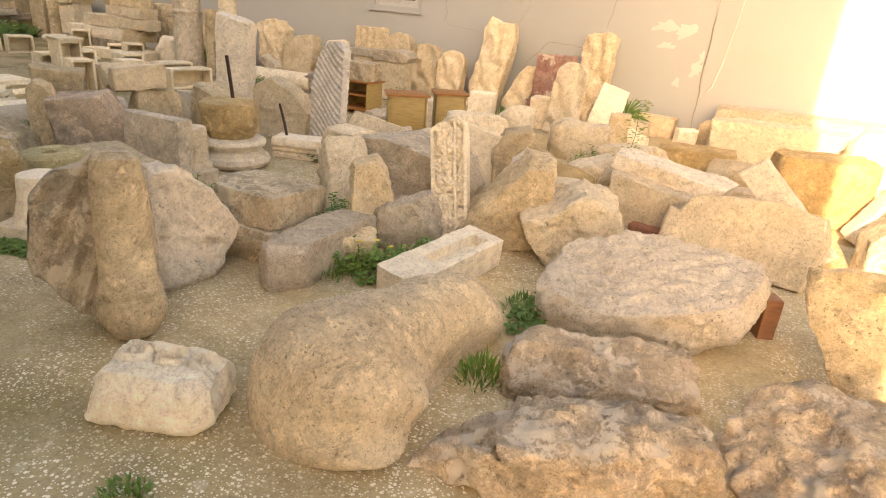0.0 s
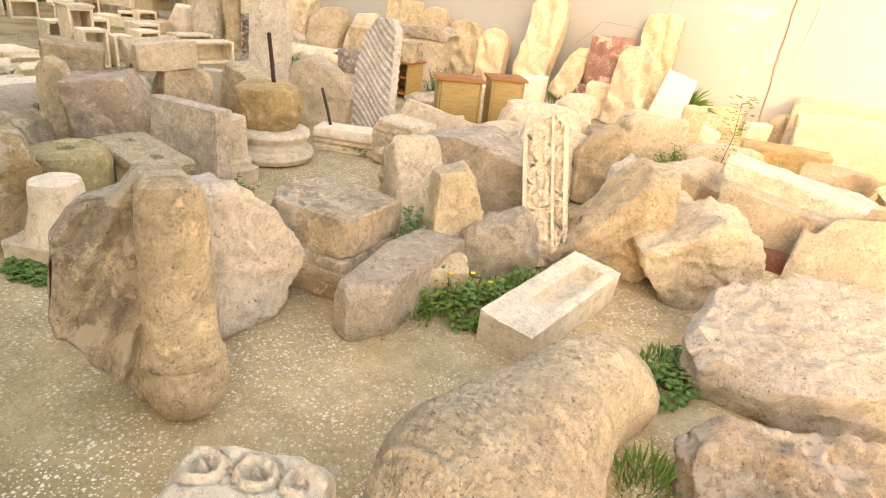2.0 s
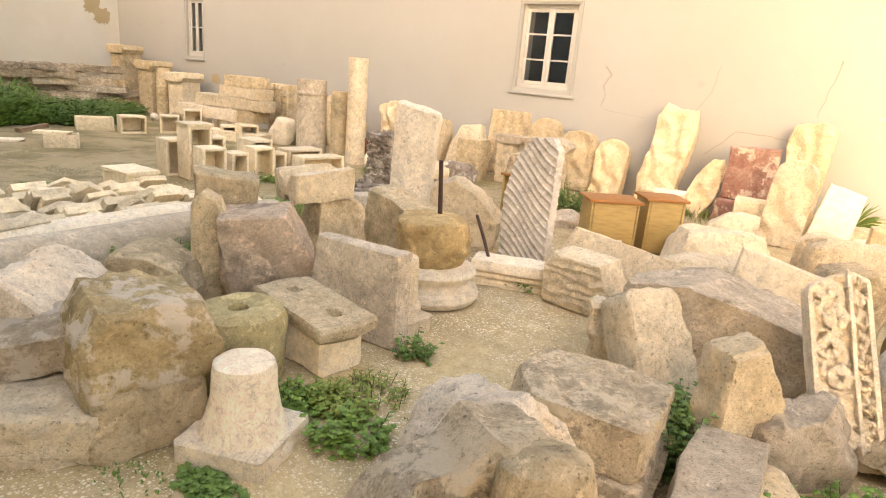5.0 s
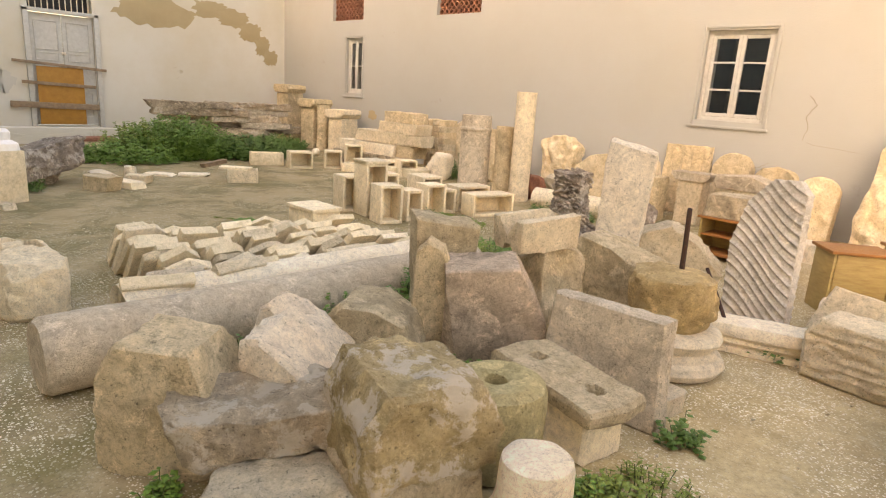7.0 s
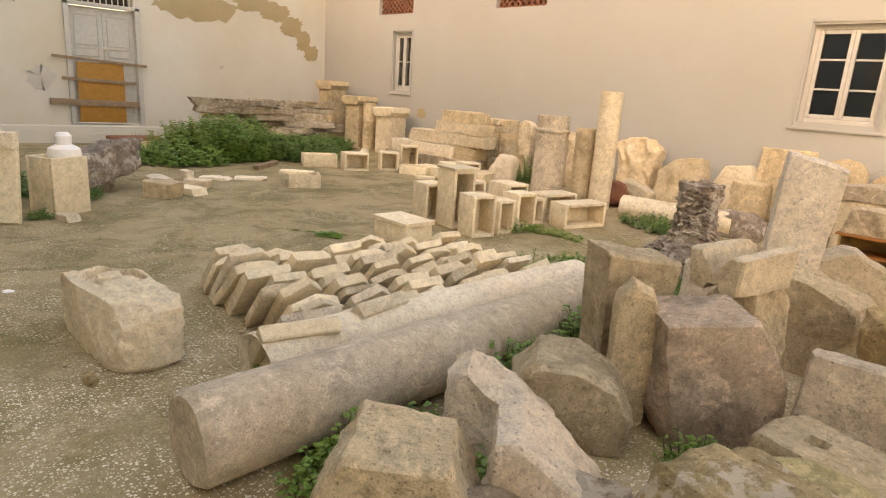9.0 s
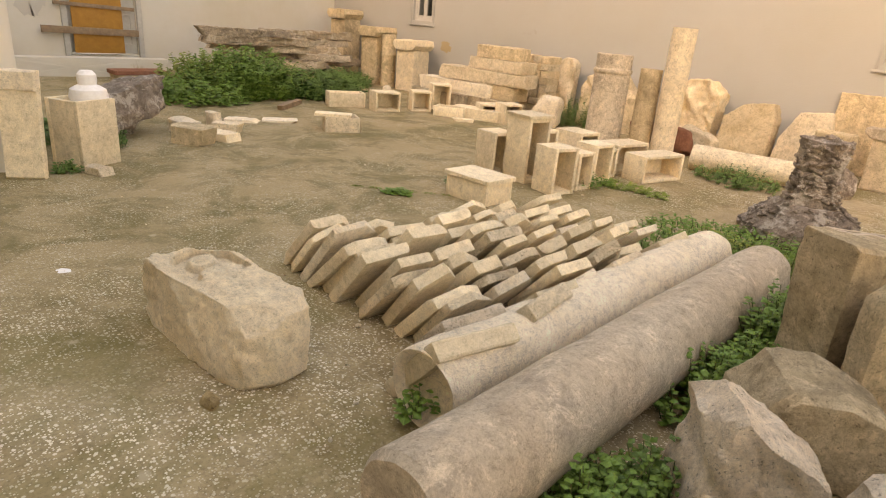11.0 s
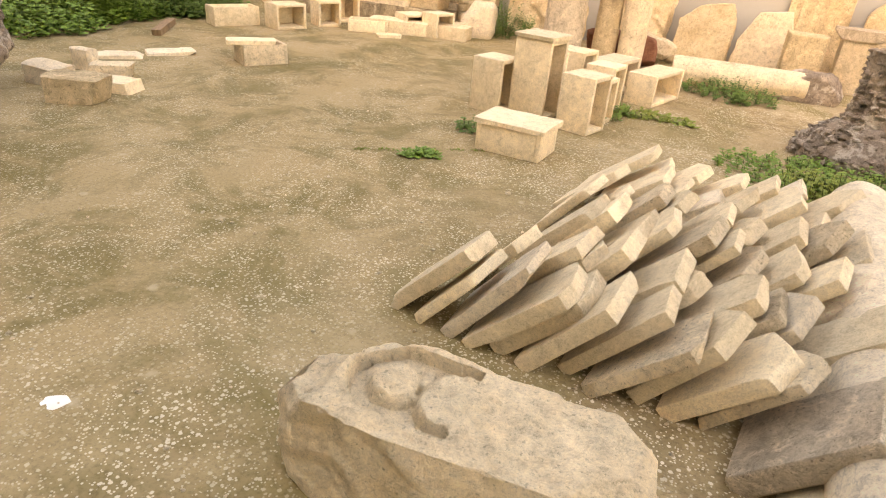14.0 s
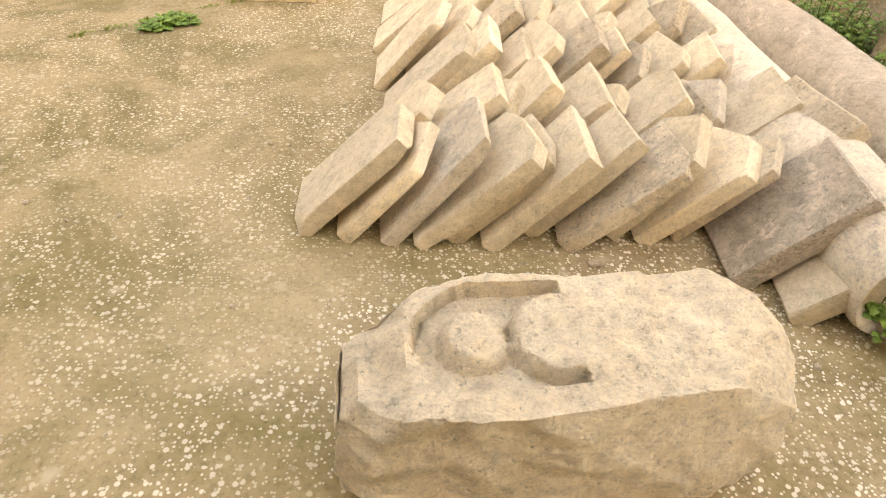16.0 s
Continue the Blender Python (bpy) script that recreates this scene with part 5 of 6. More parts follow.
B("stone_block", "yellowish stone block beside a capital", "stone block", (-7.24, 8.83), (0.42, 0.34, 0.62), 6, SAND, rough=0.02)


def pilaster_capital(at):
    c = holder("pilaster_capital", pose(*at, 0, 0, 0, 4), "pale pilaster with a grey moulded cap", "pilaster")
    part("shaft", stone(rect(0.34, 0.62, 0.01, 3), 0.3, 0.012, 106, 0.015, 0.05), PALE, c)
    part("cap", stone([(-0.2, 0), (0.2, 0), (0.27, 0.07), (0.27, 0.11), (-0.27, 0.11), (-0.27, 0.07)], 0.36, 0.01, 107, 0.01, 0.04), GREY, c, "", pose(0, 0, 0.61))


pilaster_capital((-6.71, 9.08))


def cabinet(at, rz, w, d, h, open_side=False):
    c = holder("bedside_cabinet", pose(*at, 0, 0, 0, rz), "old wooden bedside cabinet with a reddish top" + (", open-sided" if open_side else ""), "cabinet")
    part("cabinet_top", box(w + 0.06, d + 0.05, 0.025, 0.006, (0, 0, h - 0.025)), WOOD, c, "reddish varnished top")
    part("side_panel", box(0.02, d, h - 0.027, 0.003, (-w / 2 + 0.01, 0, 0)), WOOD_SIDE, c)
    part("side_panel", box(0.02, d, h - 0.027, 0.003, (w / 2 - 0.01, 0, 0)), WOOD_SIDE, c)
    part("back_panel", box(w - 0.044, 0.012, h - 0.03, 0, (0, d / 2 - 0.01, 0)), WOOD_SIDE, c)
    part("base", box(w - 0.044, d - 0.03, 0.03, 0.003, (0, -0.01, 0.05)), WOOD, c)
    if open_side:
        part("shelf", box(w - 0.044, d - 0.03, 0.018, 0.002, (0, -0.01, h * 0.55)), WOOD, c)
    else:
        part("cabinet_door", box(w - 0.05, 0.018, h - 0.06, 0.004, (0, -d / 2 + 0.01, 0.03)), WOOD_SIDE, c)


cabinet((-4.12, 6.42), 38, 0.46, 0.34, 0.54)
cabinet((-3.76, 6.82), 38, 0.36, 0.34, 0.57)
cabinet((-5.50, 7.34), 0, 0.46, 0.36, 0.46, True)
B("dark_block", "dark grooved stone block resting on a cabinet", "stone block", (-5.50, 7.34), (0.46, 0.3, 0.26), 4, DARK, z=0.462, rough=0.015)
B("white_block", "white stone block behind the cabinets", "stone block", (-4.10, 8.43), (0.36, 0.3, 0.40), 10, WHITE, rough=0.02)
B("white_block", "flat white stone resting on rubble", "stone block", (-4.74, 8.17), (0.62, 0.3, 0.22), -4, WHITE, rough=0.015)
B("rubble_rock", "dark rough rock near the cabinets", "rock", (-4.93, 7.08), (0.5, 0.34, 0.2), 10, GREY, rough=0.04, shape="blob")
B("rubble_rock", "pale pitted rock before the round-topped stele", "rock", (-3.22, 7.72), (0.46, 0.36, 0.42), 12, WHITE, rough=0.04, shape="blob")
B("rubble_rock", "squared pale block near the red marble", "stone block", (-3.19, 8.60), (0.34, 0.3, 0.44), 4, PALE, rough=0.015)
B("rubble_rock", "curved pale fragment", "stone fragment", (-2.37, 7.32), (0.42, 0.2, 0.42), 6, PALE, rough=0.03, shape="arch")
B("rubble_rock", "pinkish low rock by the flutes", "rock", (-3.99, 5.98), (0.4, 0.36, 0.22), 14, PINK, rough=0.03, shape="blob")
B("thin_slab", "thin grey slab leaning in the grass", "stone slab", (-3.35, 6.82), (0.6, 0.06, 0.22), 40, GREY, rough=0.012, rx=-20)
B("planter_block", "low pale stone block by the palm tuft", "stone block", (-2.10, 9.05), (0.6, 0.3, 0.26), 4, PALE, rough=0.015)
B("yellow_slab", "broad yellowish low block against the wall", "stone block", (-1.85, 9.55), (0.7, 0.3, 0.3), 2, ORANGE, rough=0.02)

# columns and draped fragments further along the wall
def column(name, label, at, r, h, mat, ry=0.0, rx=0.0, neck=None, seed=2, tap=0.94):
    p = [(0, 0), (r * 1.02, 0)] + [(r * (1 - (1 - tap) * i / 8), h * i / 8) for i in range(9)] + [(0, h + 0.005)]
    if neck:
        p = [(0, 0), (r, 0), (r * 0.97, h * neck - 0.03), (r * 1.05, h * neck), (r * 1.05, h * neck + 0.03), (r * 0.97, h * neck + 0.05), (r * 0.97, h), (0, h + 0.005)]
    return thing(name, lathe(p, 32, 0.008, seed), mat, pose(*at, 0, rx, ry, 0), label, "column")


column("column_drum", "thick dark grey column drum standing upright", (-9.90, 7.95), 0.25, 1.26, GREY, neck=0.82)
column("column_shaft", "short beige column shaft standing upright", (-9.40, 8.10), 0.15, 1.12, SAND, seed=3)
column("column_shaft", "tall beige column shaft standing upright", (-9.08, 8.15), 0.16, 1.66, PALE, seed=4)
B("draped_fragment", "orange draped statue fragment leaning on the wall", "statue fragment", (-9.25, 9.40), (0.75, 0.32, 1.0), 0, ORANGE, rough=0.05, rx=-8, shape=[(-0.25, 0), (0.3, 0), (0.32, 0.5), (0.36, 0.85), (0.2, 1.0), (-0.2, 0.98), (-0.4, 0.9), (-0.3, 0.5)])
B("yellow_fragment", "broad yellowish stone fragment leaning on the wall", "stone fragment", (-8.45, 9.25), (0.75, 0.3, 0.82), 4, ORANGE, rough=0.03, rx=-10, shape=[(-0.36, 0), (0.36, 0), (0.36, 0.6), (0.3, 0.82), (-0.1, 0.74), (-0.32, 0.56)])
B("white_slab_fragment", "whitish slab fragment leaning on the wall", "stone fragment", (-7.72, 9.30), (0.66, 0.2, 0.80), 0, PALE, rough=0.025, rx=-12, shape=[(-0.33, 0), (0.3, 0), (0.3, 0.6), (0.24, 0.8), (-0.12, 0.74), (-0.3, 0.4)])
B("log_fragment", "ridged pale stone limb fragment lying across a column", "stone fragment", (-9.11, 9.09), (0.82, 0.26, 0.24), -20, PALE, rough=0.03, shape="blob", z=0.12, ry=10)
thing("lying_column", tube([(-8.5, 7.85, 0.15), (-8.0, 7.95, 0.15), (-7.1, 8.1, 0.15)], 0.16, 0.15, 20), PALE, Matrix(), "pale column shaft lying on the ground", "column")
B("terracotta_jar_fragment", "red terracotta fragment behind the columns", "terracotta fragment", (-9.27, 8.45), (0.9, 0.3, 0.4), 6, TERRA, rough=0.02, shape="blob")
B("narrow_stele", "narrow round-topped stele by the wall", "stele", (-11.75, 9.50), (0.36, 0.18, 1.08), 4, PALE, rough=0.015, rx=-6, shape="arch")
B("orange_fragment", "orange draped fragment behind the drum", "stone fragment", (-10.85, 9.45), (0.9, 0.3, 0.98), 2, ORANGE, rough=0.04, rx=-8, shape="arch")
B("orange_fragment", "low orange fragment by the column drum", "stone fragment", (-10.35, 9.40), (0.5, 0.3, 0.7), 2, ORANGE, rough=0.04, rx=-8, shape="blob")


def slab_pile():
    rr = random.Random(5)
    rows = [(-13.6, 8.35, 0.0, 1.3, 0.30, DARK), (-12.6, 8.5, 0.0, 0.8, 0.30, DARK), (-13.3, 8.45, 0.30, 1.7, 0.22, WHITE), (-12.3, 8.6, 0.30, 0.6, 0.24, SAND),
            (-13.0, 8.6, 0.53, 1.6, 0.22, PALE), (-12.1, 8.6, 0.54, 0.6, 0.22, PALE), (-12.5, 8.65, 0.76, 1.3, 0.2, PALE), (-12.55, 8.7, 0.96, 0.95, 0.2, SAND)]
    for x, y, z, w, h, mt in rows:
        B("stacked_beam", "worn stone beam in a stack by the wall", "stone beam", (x, y), (w, 0.42, h), rr.uniform(-6, 6), mt, z=z, rough=0.018, jit=0.04, group="stacked stone beams", step=0.07)


slab_pile()


def tile_stack():
    rr = random.Random(6)
    for lv in range(9):
        for k in range(3):
            B("hollow_tile", "ochre building stone in a stacked pile", "building stone", (-12.35 + k * 0.2 + rr.uniform(-0.02, 0.02), 9.3), (0.185, 0.34, 0.115), 0, ORANGE if (lv + k) % 3 else PALE, z=lv * 0.118, rough=0.006, group="stacked building stones", step=0.1)


tile_stack()


def corner_pillars():
    for x, y, w, h, lb, mt in ((-18.1, 9.3, 0.62, 1.55, "tall broken pillar with a worn capital", SAND), (-16.85, 9.3, 0.62, 1.24, "moulded stone pedestal by the wall", SAND), (-15.6, 9.3, 0.62, 1.05, "squared stone pedestal with a loose slab on top", PALE)):
        p = holder("pillar", pose(x, y, 0, 0, 0, 6), lb, "pillar")
        part("shaft", stone(rect(w * 0.8, h - 0.2, 0.02, int(h * 10)), w * 0.8, 0.015, int(h * 10), 0.02, 0.08), mt, p)
        part("cap", stone([(-w * 0.42, 0), (w * 0.42, 0), (w * 0.55, 0.1), (w * 0.5, 0.2), (-w * 0.5, 0.2), (-w * 0.55, 0.1)], w, 0.03, int(h * 11), 0.03, 0.06), mt, p, "", pose(0, 0, h - 0.21))
    column("bulbous_post", "small turned stone post", (-16.30, 9.20), 0.16, 1.1, SAND, neck=0.6)


corner_pillars()


def timber_pile():
    rr = random.Random(8)
    for lv, (n_, z) in enumerate(((5, 0.0), (5, 0.15), (4, 0.3), (4, 0.45), (4, 0.6), (3, 0.75), (2, 0.9))):
        for k in range(n_):
            L = rr.uniform(0.9, 2.2)
            x = -17.1 - 0.22 * k + rr.uniform(-0.05, 0.05)
            y = 7.5 + rr.uniform(-1.3, 1.2)
            B("weathered_beam", "long grey weathered beam in a stack", "beam", (x, y), (L, 0.2, rr.uniform(0.12, 0.17)), 84 + rr.uniform(-8, 8), rr.choice((TIMBER_STONE, GREY, LICHEN)), z=z, rough=0.05, jit=0.07, group="stacked weathered beams", step=0.06)


timber_pile()


# ---- stone chests and boxes in the yard ----
def chest(at, rz, w, d, h, name="stone_chest", label="open cut-stone chest standing on end", t=0.035, z=0.0, face="front", mat=CAST, lid=False, tilt=0, group="cut-stone chests"):
    """A hollow stone chest; face says which side is open."""
    c = holder(name, pose(*at, z, tilt, 0, rz), label, "stone chest", group)
    rr = SEED[0] = SEED[0] + 1

    def panel(nm, w_, d_, h_, at_):
        bm = box(w_, d_, h_, 0.008, at_)
        part(nm, bm, mat, c)
    if face == "front":
        panel("side_wall", t, d, h, (-w / 2 + t / 2, 0, 0))
        panel("side_wall", t, d, h, (w / 2 - t / 2, 0, 0))
        panel("bottom", w - 2 * t, d - 0.004, t, (0, 0.002, 0))
        panel("top", w - 2 * t, d - 0.004, t, (0, 0.002, h - t))
        panel("back_wall", w - 2 * t, t, h - 2 * t, (0, d / 2 - t / 2, t))
    else:
        panel("side_wall", t, d, h, (-w / 2 + t / 2, 0, 0))
        panel("side_wall", t, d, h, (w / 2 - t / 2, 0, 0))
        panel("end_wall", w - 2 * t, t, h - 0.004, (0, d / 2 - t / 2, 0))
        panel("end_wall", w - 2 * t, t, h - 0.004, (0, -d / 2 + t / 2, 0))
        panel("bottom", w - 2 * t, d - 2 * t, t, (0, 0, 0))
    if lid:
        part("lid", stone(rect(w + 0.04, 0.035, 0.02, rr), d + 0.03, 0.008, rr, 0.008, 0.06), CAST, c, "rough loose stone lid", pose(0, 0, h + 0.002))
    return c


chest((-9.17, 5.30), 82, 0.30, 0.34, 0.66, lid=True, label="tall cut-stone chest standing on end with a loose lid")
chest((-9.53, 5.22), 82, 0.30, 0.30, 0.46)
chest((-9.20, 5.56), 80, 0.26, 0.28, 0.52)
chest((-9.19, 6.24), 82, 0.32, 0.40, 0.46)
chest((-8.70, 5.19), 78, 0.30, 0.30, 0.46)
chest((-8.70, 5.55), 84, 0.24, 0.28, 0.38)
chest((-8.76, 5.97), 84, 0.30, 0.28, 0.42)
chest((-8.85, 6.31), 84, 0.22, 0.24, 0.32, label="small cut-stone chest block")
chest((-8.45, 6.74), 78, 0.66, 0.30, 0.30, label="long cut-stone chest lying on its side")
chest((-8.90, 6.80), 80, 0.55, 0.32, 0.34, label="cut-stone chest lying on its side")
chest((-8.90, 4.31), 1, 0.50, 0.36, 0.20, face="up", lid=True, label="low cut-stone chest closed with a loose lid")
chest((-14.02, 6.44), 68, 0.62, 0.32, 0.24, face="up", label="low cut-stone trough chest")
chest((-13.44, 6.83), 72, 0.44, 0.34, 0.32)
chest((-12.15, 5.04), 64, 0.46, 0.34, 0.20, face="up", mat=PALE, label="low grey stone trough with a broken lid across it")
B("loose_lid", "broken stone lid lying across a trough", "stone slab", (-12.18, 4.94), (0.46, 0.22, 0.04), 50, CAST, z=0.205, rough=0.008)
chest((-13.28, 7.48), 60, 0.34, 0.34, 0.34, tilt=0)
chest((-13.37, 8.03), 60, 0.34, 0.34, 0.44)
chest((-12.63, 7.62), 30, 0.55, 0.32, 0.16, face="up", label="low cut-stone trough chest")
chest((-12.20, 8.09), 60, 0.40, 0.34, 0.26)
chest((-11.79, 8.11), 72, 0.34, 0.32, 0.32)
for x, y, rz, w in ((-12.3, 7.9, 20, 0.8), (-11.8, 8.1, 12, 0.9), (-11.9, 8.25, 8, 0.8)):
    B("stone_slab", "flat pale slab lying among chests", "stone slab", (x, y), (w, 0.34, 0.18), rz, CAST, rough=0.01, group="flat slabs among the chests")
B("white_rock", "white rounded stone on a chest", "stone fragment", (-11.42, 8.63), (0.5, 0.36, 0.5), 10, WHITE, rough=0.03, shape="blob")
B("small_slab", "small pale slab on the ground", "stone slab", (-12.16, 7.45), (0.34, 0.16, 0.05), 40, CAST, rough=0.008)


# ---- leaning slabs, columns and the carved block ----
def slab_rows():
    rr = random.Random(21)
    for row, (y, x0, x1, n_) in enumerate(((2.15, -8.50, -7.12, 11), (2.50, -8.34, -7.0, 10), (2.86, -8.26, -6.95, 10), (3.22, -8.30, -6.95, 9), (3.60, -8.30, -6.95, 8), (3.95, -8.30, -7.0, 7))):
        for i in range(n_):
            x = x0 + (x1 - x0) * i / n_ + rr.uniform(-0.02, 0.02)
            L = rr.uniform(0.44, 0.54)
            t = rr.uniform(0.045, 0.075)
            d = rr.uniform(0.25, 0.32)
            lean = 49 + rr.uniform(-5, 5) - (8 if row > 3 else 0)
            s = 300 + row * 20 + i
            top = rr.choice(([(-d / 2, L * 0.80), (d * 0.05, L), (d / 2, L * 0.78)], [(-d / 2, L * 0.86), (-d * 0.12, L), (d / 2, L * 0.80)], [(-d / 2, L), (d / 2, L * 0.95)], [(-d / 2, L * 0.97), (d * 0.2, L), (d / 2, L * 0.86)], [(-d / 2, L * 0.98), (d / 2, L)], [(-d / 2, L * 0.93), (-d * 0.3, L), (d / 2, L * 0.94)]))
            out = [(-d / 2, 0), (d / 2, 0)] + top[::-1]
            bm = stone(out, t, 0.002, s, 0.003, 0.03, chips=2, chip_depth=0.03)
            mt = (CAST, CAST, CAST, PALE, WHITE, CAST, CAST)[rr.randrange(7)] if i > 1 else CAST
            # plane of the slab holds the y axis; it leans towards +x
            ob = thing("leaning_stone_slab", bm, mt, pose(x + 0.04, y + rr.uniform(-0.03, 0.03), 0.0, 0, 90 - lean, rr.uniform(-5, 5)) @ pose(0, 0, 0, 0, 0, 90), "cut limestone slab leaning in a row of slabs", "stone slab", "rows of leaning slabs")


slab_rows()
for x, y, rz, w, h, mt, lb in ((-7.06, 1.98, -4, 0.34, 0.46, GREY, "thick grey slab leaning at the end of a row"), (-6.92, 1.86, -10, 0.42, 0.5, CAST, "broad tan slab leaning against the white column"), (-6.98, 2.28, 10, 0.36, 0.5, PALE, "ribbed pale slab leaning against the column")):
    thing("leaning_stone_slab", stone(rect(w, h, 0.03, int(w * 100)), 0.085, 0.006, int(h * 77), 0.01, 0.05), mt, pose(x, y, 0.0, 0, 42, rz) @ pose(0, 0, 0, 0, 0, 90), lb, "stone slab", "rows of leaning slabs")


def lying_column(name, label, p0, p1, r, mat, seed, hollow=False):
    p0, p1 = Vector(p0), Vector(p1)
    L = (p1 - p0).length
    prof = [(0, 0), (r * 0.9, 0), (r, 0.03)] + [(r * (1 - 0.06 * i / 14), 0.05 + (L - 0.1) * i / 14) for i in range(15)] + [(r * 0.9, L), (0, L)]
    if hollow:
        prof = [(0, 0.07), (r * 0.7, 0.06), (r * 0.86, 0.01), (r * 0.95, 0.0)] + prof[2:]
    bm = lathe(prof, 36, 0.010, seed)
    m = Matrix.Translation(p0) @ (p1 - p0).to_track_quat("Z", "Y").to_matrix().to_4x4()
    return thing(name, bm, mat, m, label, "column")


lying_column("lying_column", "grey marble column shaft lying on the ground", (-6.22, 1.10, 0.195), (-6.34, 4.2, 0.185), 0.195, SHAFT, 31)
lying_column("lying_column", "white marble column shaft with a hollow broken end, lying", (-6.68, 1.60, 0.175), (-6.72, 4.3, 0.17), 0.178, WHITE, 32, True)


def carved_long_block():
    """Long rounded block with an arched niche and figure cut in its top."""
    out = [(-0.54, -0.12), (-0.42, -0.215), (0.28, -0.215), (0.41, -0.18), (0.475, -0.06), (0.46, 0.10), (0.38, 0.19), (-0.30, 0.205), (-0.42, 0.16), (-0.54, 0.06)]

    def carve(q):
        if q.co.z > 0.29:
            x, y = q.co.x + 0.24, q.co.y - 0.02
            niche = (math.hypot(x, y) < 0.14 and x < 0.0) or (0.0 <= x < 0.20 and abs(y) < 0.14)
            if niche:
                dep = 0.045
                head = math.hypot(x + 0.01, y) / 0.075
                if head < 1:
                    dep = min(dep, 0.045 - 0.04 * min(1.0, 1.6 * math.sqrt(1 - head ** 2)))
                sh = math.hypot((x - 0.20) / 0.135, y / 0.115)
                if sh < 1:
                    dep = min(dep, 0.045 - 0.044 * min(1.0, 2.4 * math.sqrt(1 - sh ** 2)))
                q.co.z -= dep
            elif x < -0.16:
                q.co.z -= 0.04 * min(1.0, (-0.16 - x) / 0.05) + 0.03 * noise.noise(q.co * 9)
    bm = stone(out, 0.35, 0.015, 77, 0.03, 0.0105, "z", 0.03, 0.97, fine=0.6, carve=carve, chips=6, chip_depth=0.05)
    thing("carved_stone_block", bm, PITTED, pose(-7.73, 1.31, 0.0, 0, 0, 5), "long rounded limestone block with an arched niche figure on top", "carved block")


carved_long_block()
B("marble_offcut", "thin white marble offcut lying by the grey column", "stone slab", (-5.90, 1.56), (0.26, 0.20, 0.035), 35, WHITE, rough=0.003, step=0.05)
B("pebble", "small yellow-brown stone on the concrete", "pebble", (-7.32, 1.03), (0.10, 0.07, 0.05), 20, YELLOW, rough=0.006, shape="blob", step=0.02)

# ---- west side of the yard ----
chestL = chest((-11.60, 1.78), 24, 0.40, 0.40, 0.60, face="up", t=0.05, mat=CAST, name="stone_cistern", label="tall square stone chest holding a white ceramic bottle", group="")
thing("ceramic_dome", lathe([(0, 0), (0.15, 0), (0.165, 0.05), (0.15, 0.12), (0.10, 0.15), (0.075, 0.16), (0.082, 0.2), (0.08, 0.25), (0.05, 0.285), (0, 0.29)], 28), CERAMIC, pose(-11.62, 1.86, 0.555), "white glazed dome-shaped ceramic pot", "ceramic pot")
B("ceramic_support", "stone filling inside the chest", "stone block", (-11.60, 1.78), (0.28, 0.28, 0.52), 24, CAST, z=0.045, rough=0.003, step=0.1)
B("leaning_board_stone", "tall pale stone slab leaning against a post", "stone slab", (-11.23, 1.22), (0.30, 0.09, 0.74), 58, CAST, rough=0.006, rx=-8)
B("crusted_block", "white plaster-crusted block on top of the slab", "stone block", (-11.31, 1.28), (0.27, 0.12, 0.17), 58, WHITE, z=0.72, rough=0.01)
column("portico_post", "tall round white-plastered portico post", (-11.69, 1.14), 0.20, 4.0, PLASTER_W, tap=0.98)
B("timber_post", "brown painted timber standing beside the post", "timber post", (-12.51, 1.13), (0.14, 0.14, 4.0), 20, BEAM, rough=0.004, jit=0.0, step=0.3)
B("fallen_masonry", "long fallen lump of rubble masonry lying on weeds", "masonry lump", (-12.72, 2.45), (1.5, 0.46, 0.42), 126, CORAL, rough=0.07, shape="blob", z=0.18, jit=0.1, ry=-8)
B("fallen_masonry", "dark rubble masonry lump supporting the fallen piece", "masonry lump", (-12.87, 2.35), (0.8, 0.5, 0.26), 120, CORAL, rough=0.05, shape="blob")
for x, y, rz, w, d, h, mt, lb in ((-12.05, 3.0, 30, 0.42, 0.28, 0.22, SAND, "brown broken stone"), (-12.2, 3.35, 20, 0.46, 0.24, 0.10, CAST, "flat pale stone"), (-12.55, 3.6, 40, 0.36, 0.22, 0.12, PALE, "pale flat stone"), (-12.7, 3.15, 10, 0.3, 0.24, 0.16, WHITE, "white marble fragment"), (-13.2, 4.15, 50, 0.4, 0.26, 0.04, WHITE, "thin white marble slab on the ground"), (-13.05, 4.6, 60, 0.44, 0.26, 0.04, WHITE, "thin white marble slab on the ground"), (-12.9, 3.6, 0, 0.26, 0.1, 0.22, WHITE, "white marble piece leaning"), (-11.15, 1.75, 20, 0.24, 0.14, 0.07, PALE, "small pale stone at the chest")):
    B("stone_piece", lb, "stone fragment", (x, y), (w, d, h), rz, mt, rough=0.015, jit=0.12)
B("low_wall", "low white plastered kerb wall before the door", "low wall", (-18.41, 3.40), (3.4, 0.35, 0.34), 86, PLASTER_W, rough=0.01, jit=0.0, step=0.2)
for i in range(3):
    B("stacked_tile", "flat terracotta tile stacked by the kerb", "roof tile", (-17.46, 4.30), (0.9, 0.5, 0.07), 84 + i * 3, ORANGE if i < 2 else TERRA, z=i * 0.075, rough=0.006, group="stacked tiles by the kerb", step=0.1)
B("timber_piece", "short dark timber lying on the ground", "timber", (-14.16, 5.45), (0.9, 0.10, 0.08), 130, PLANK, rough=0.005, step=0.1)
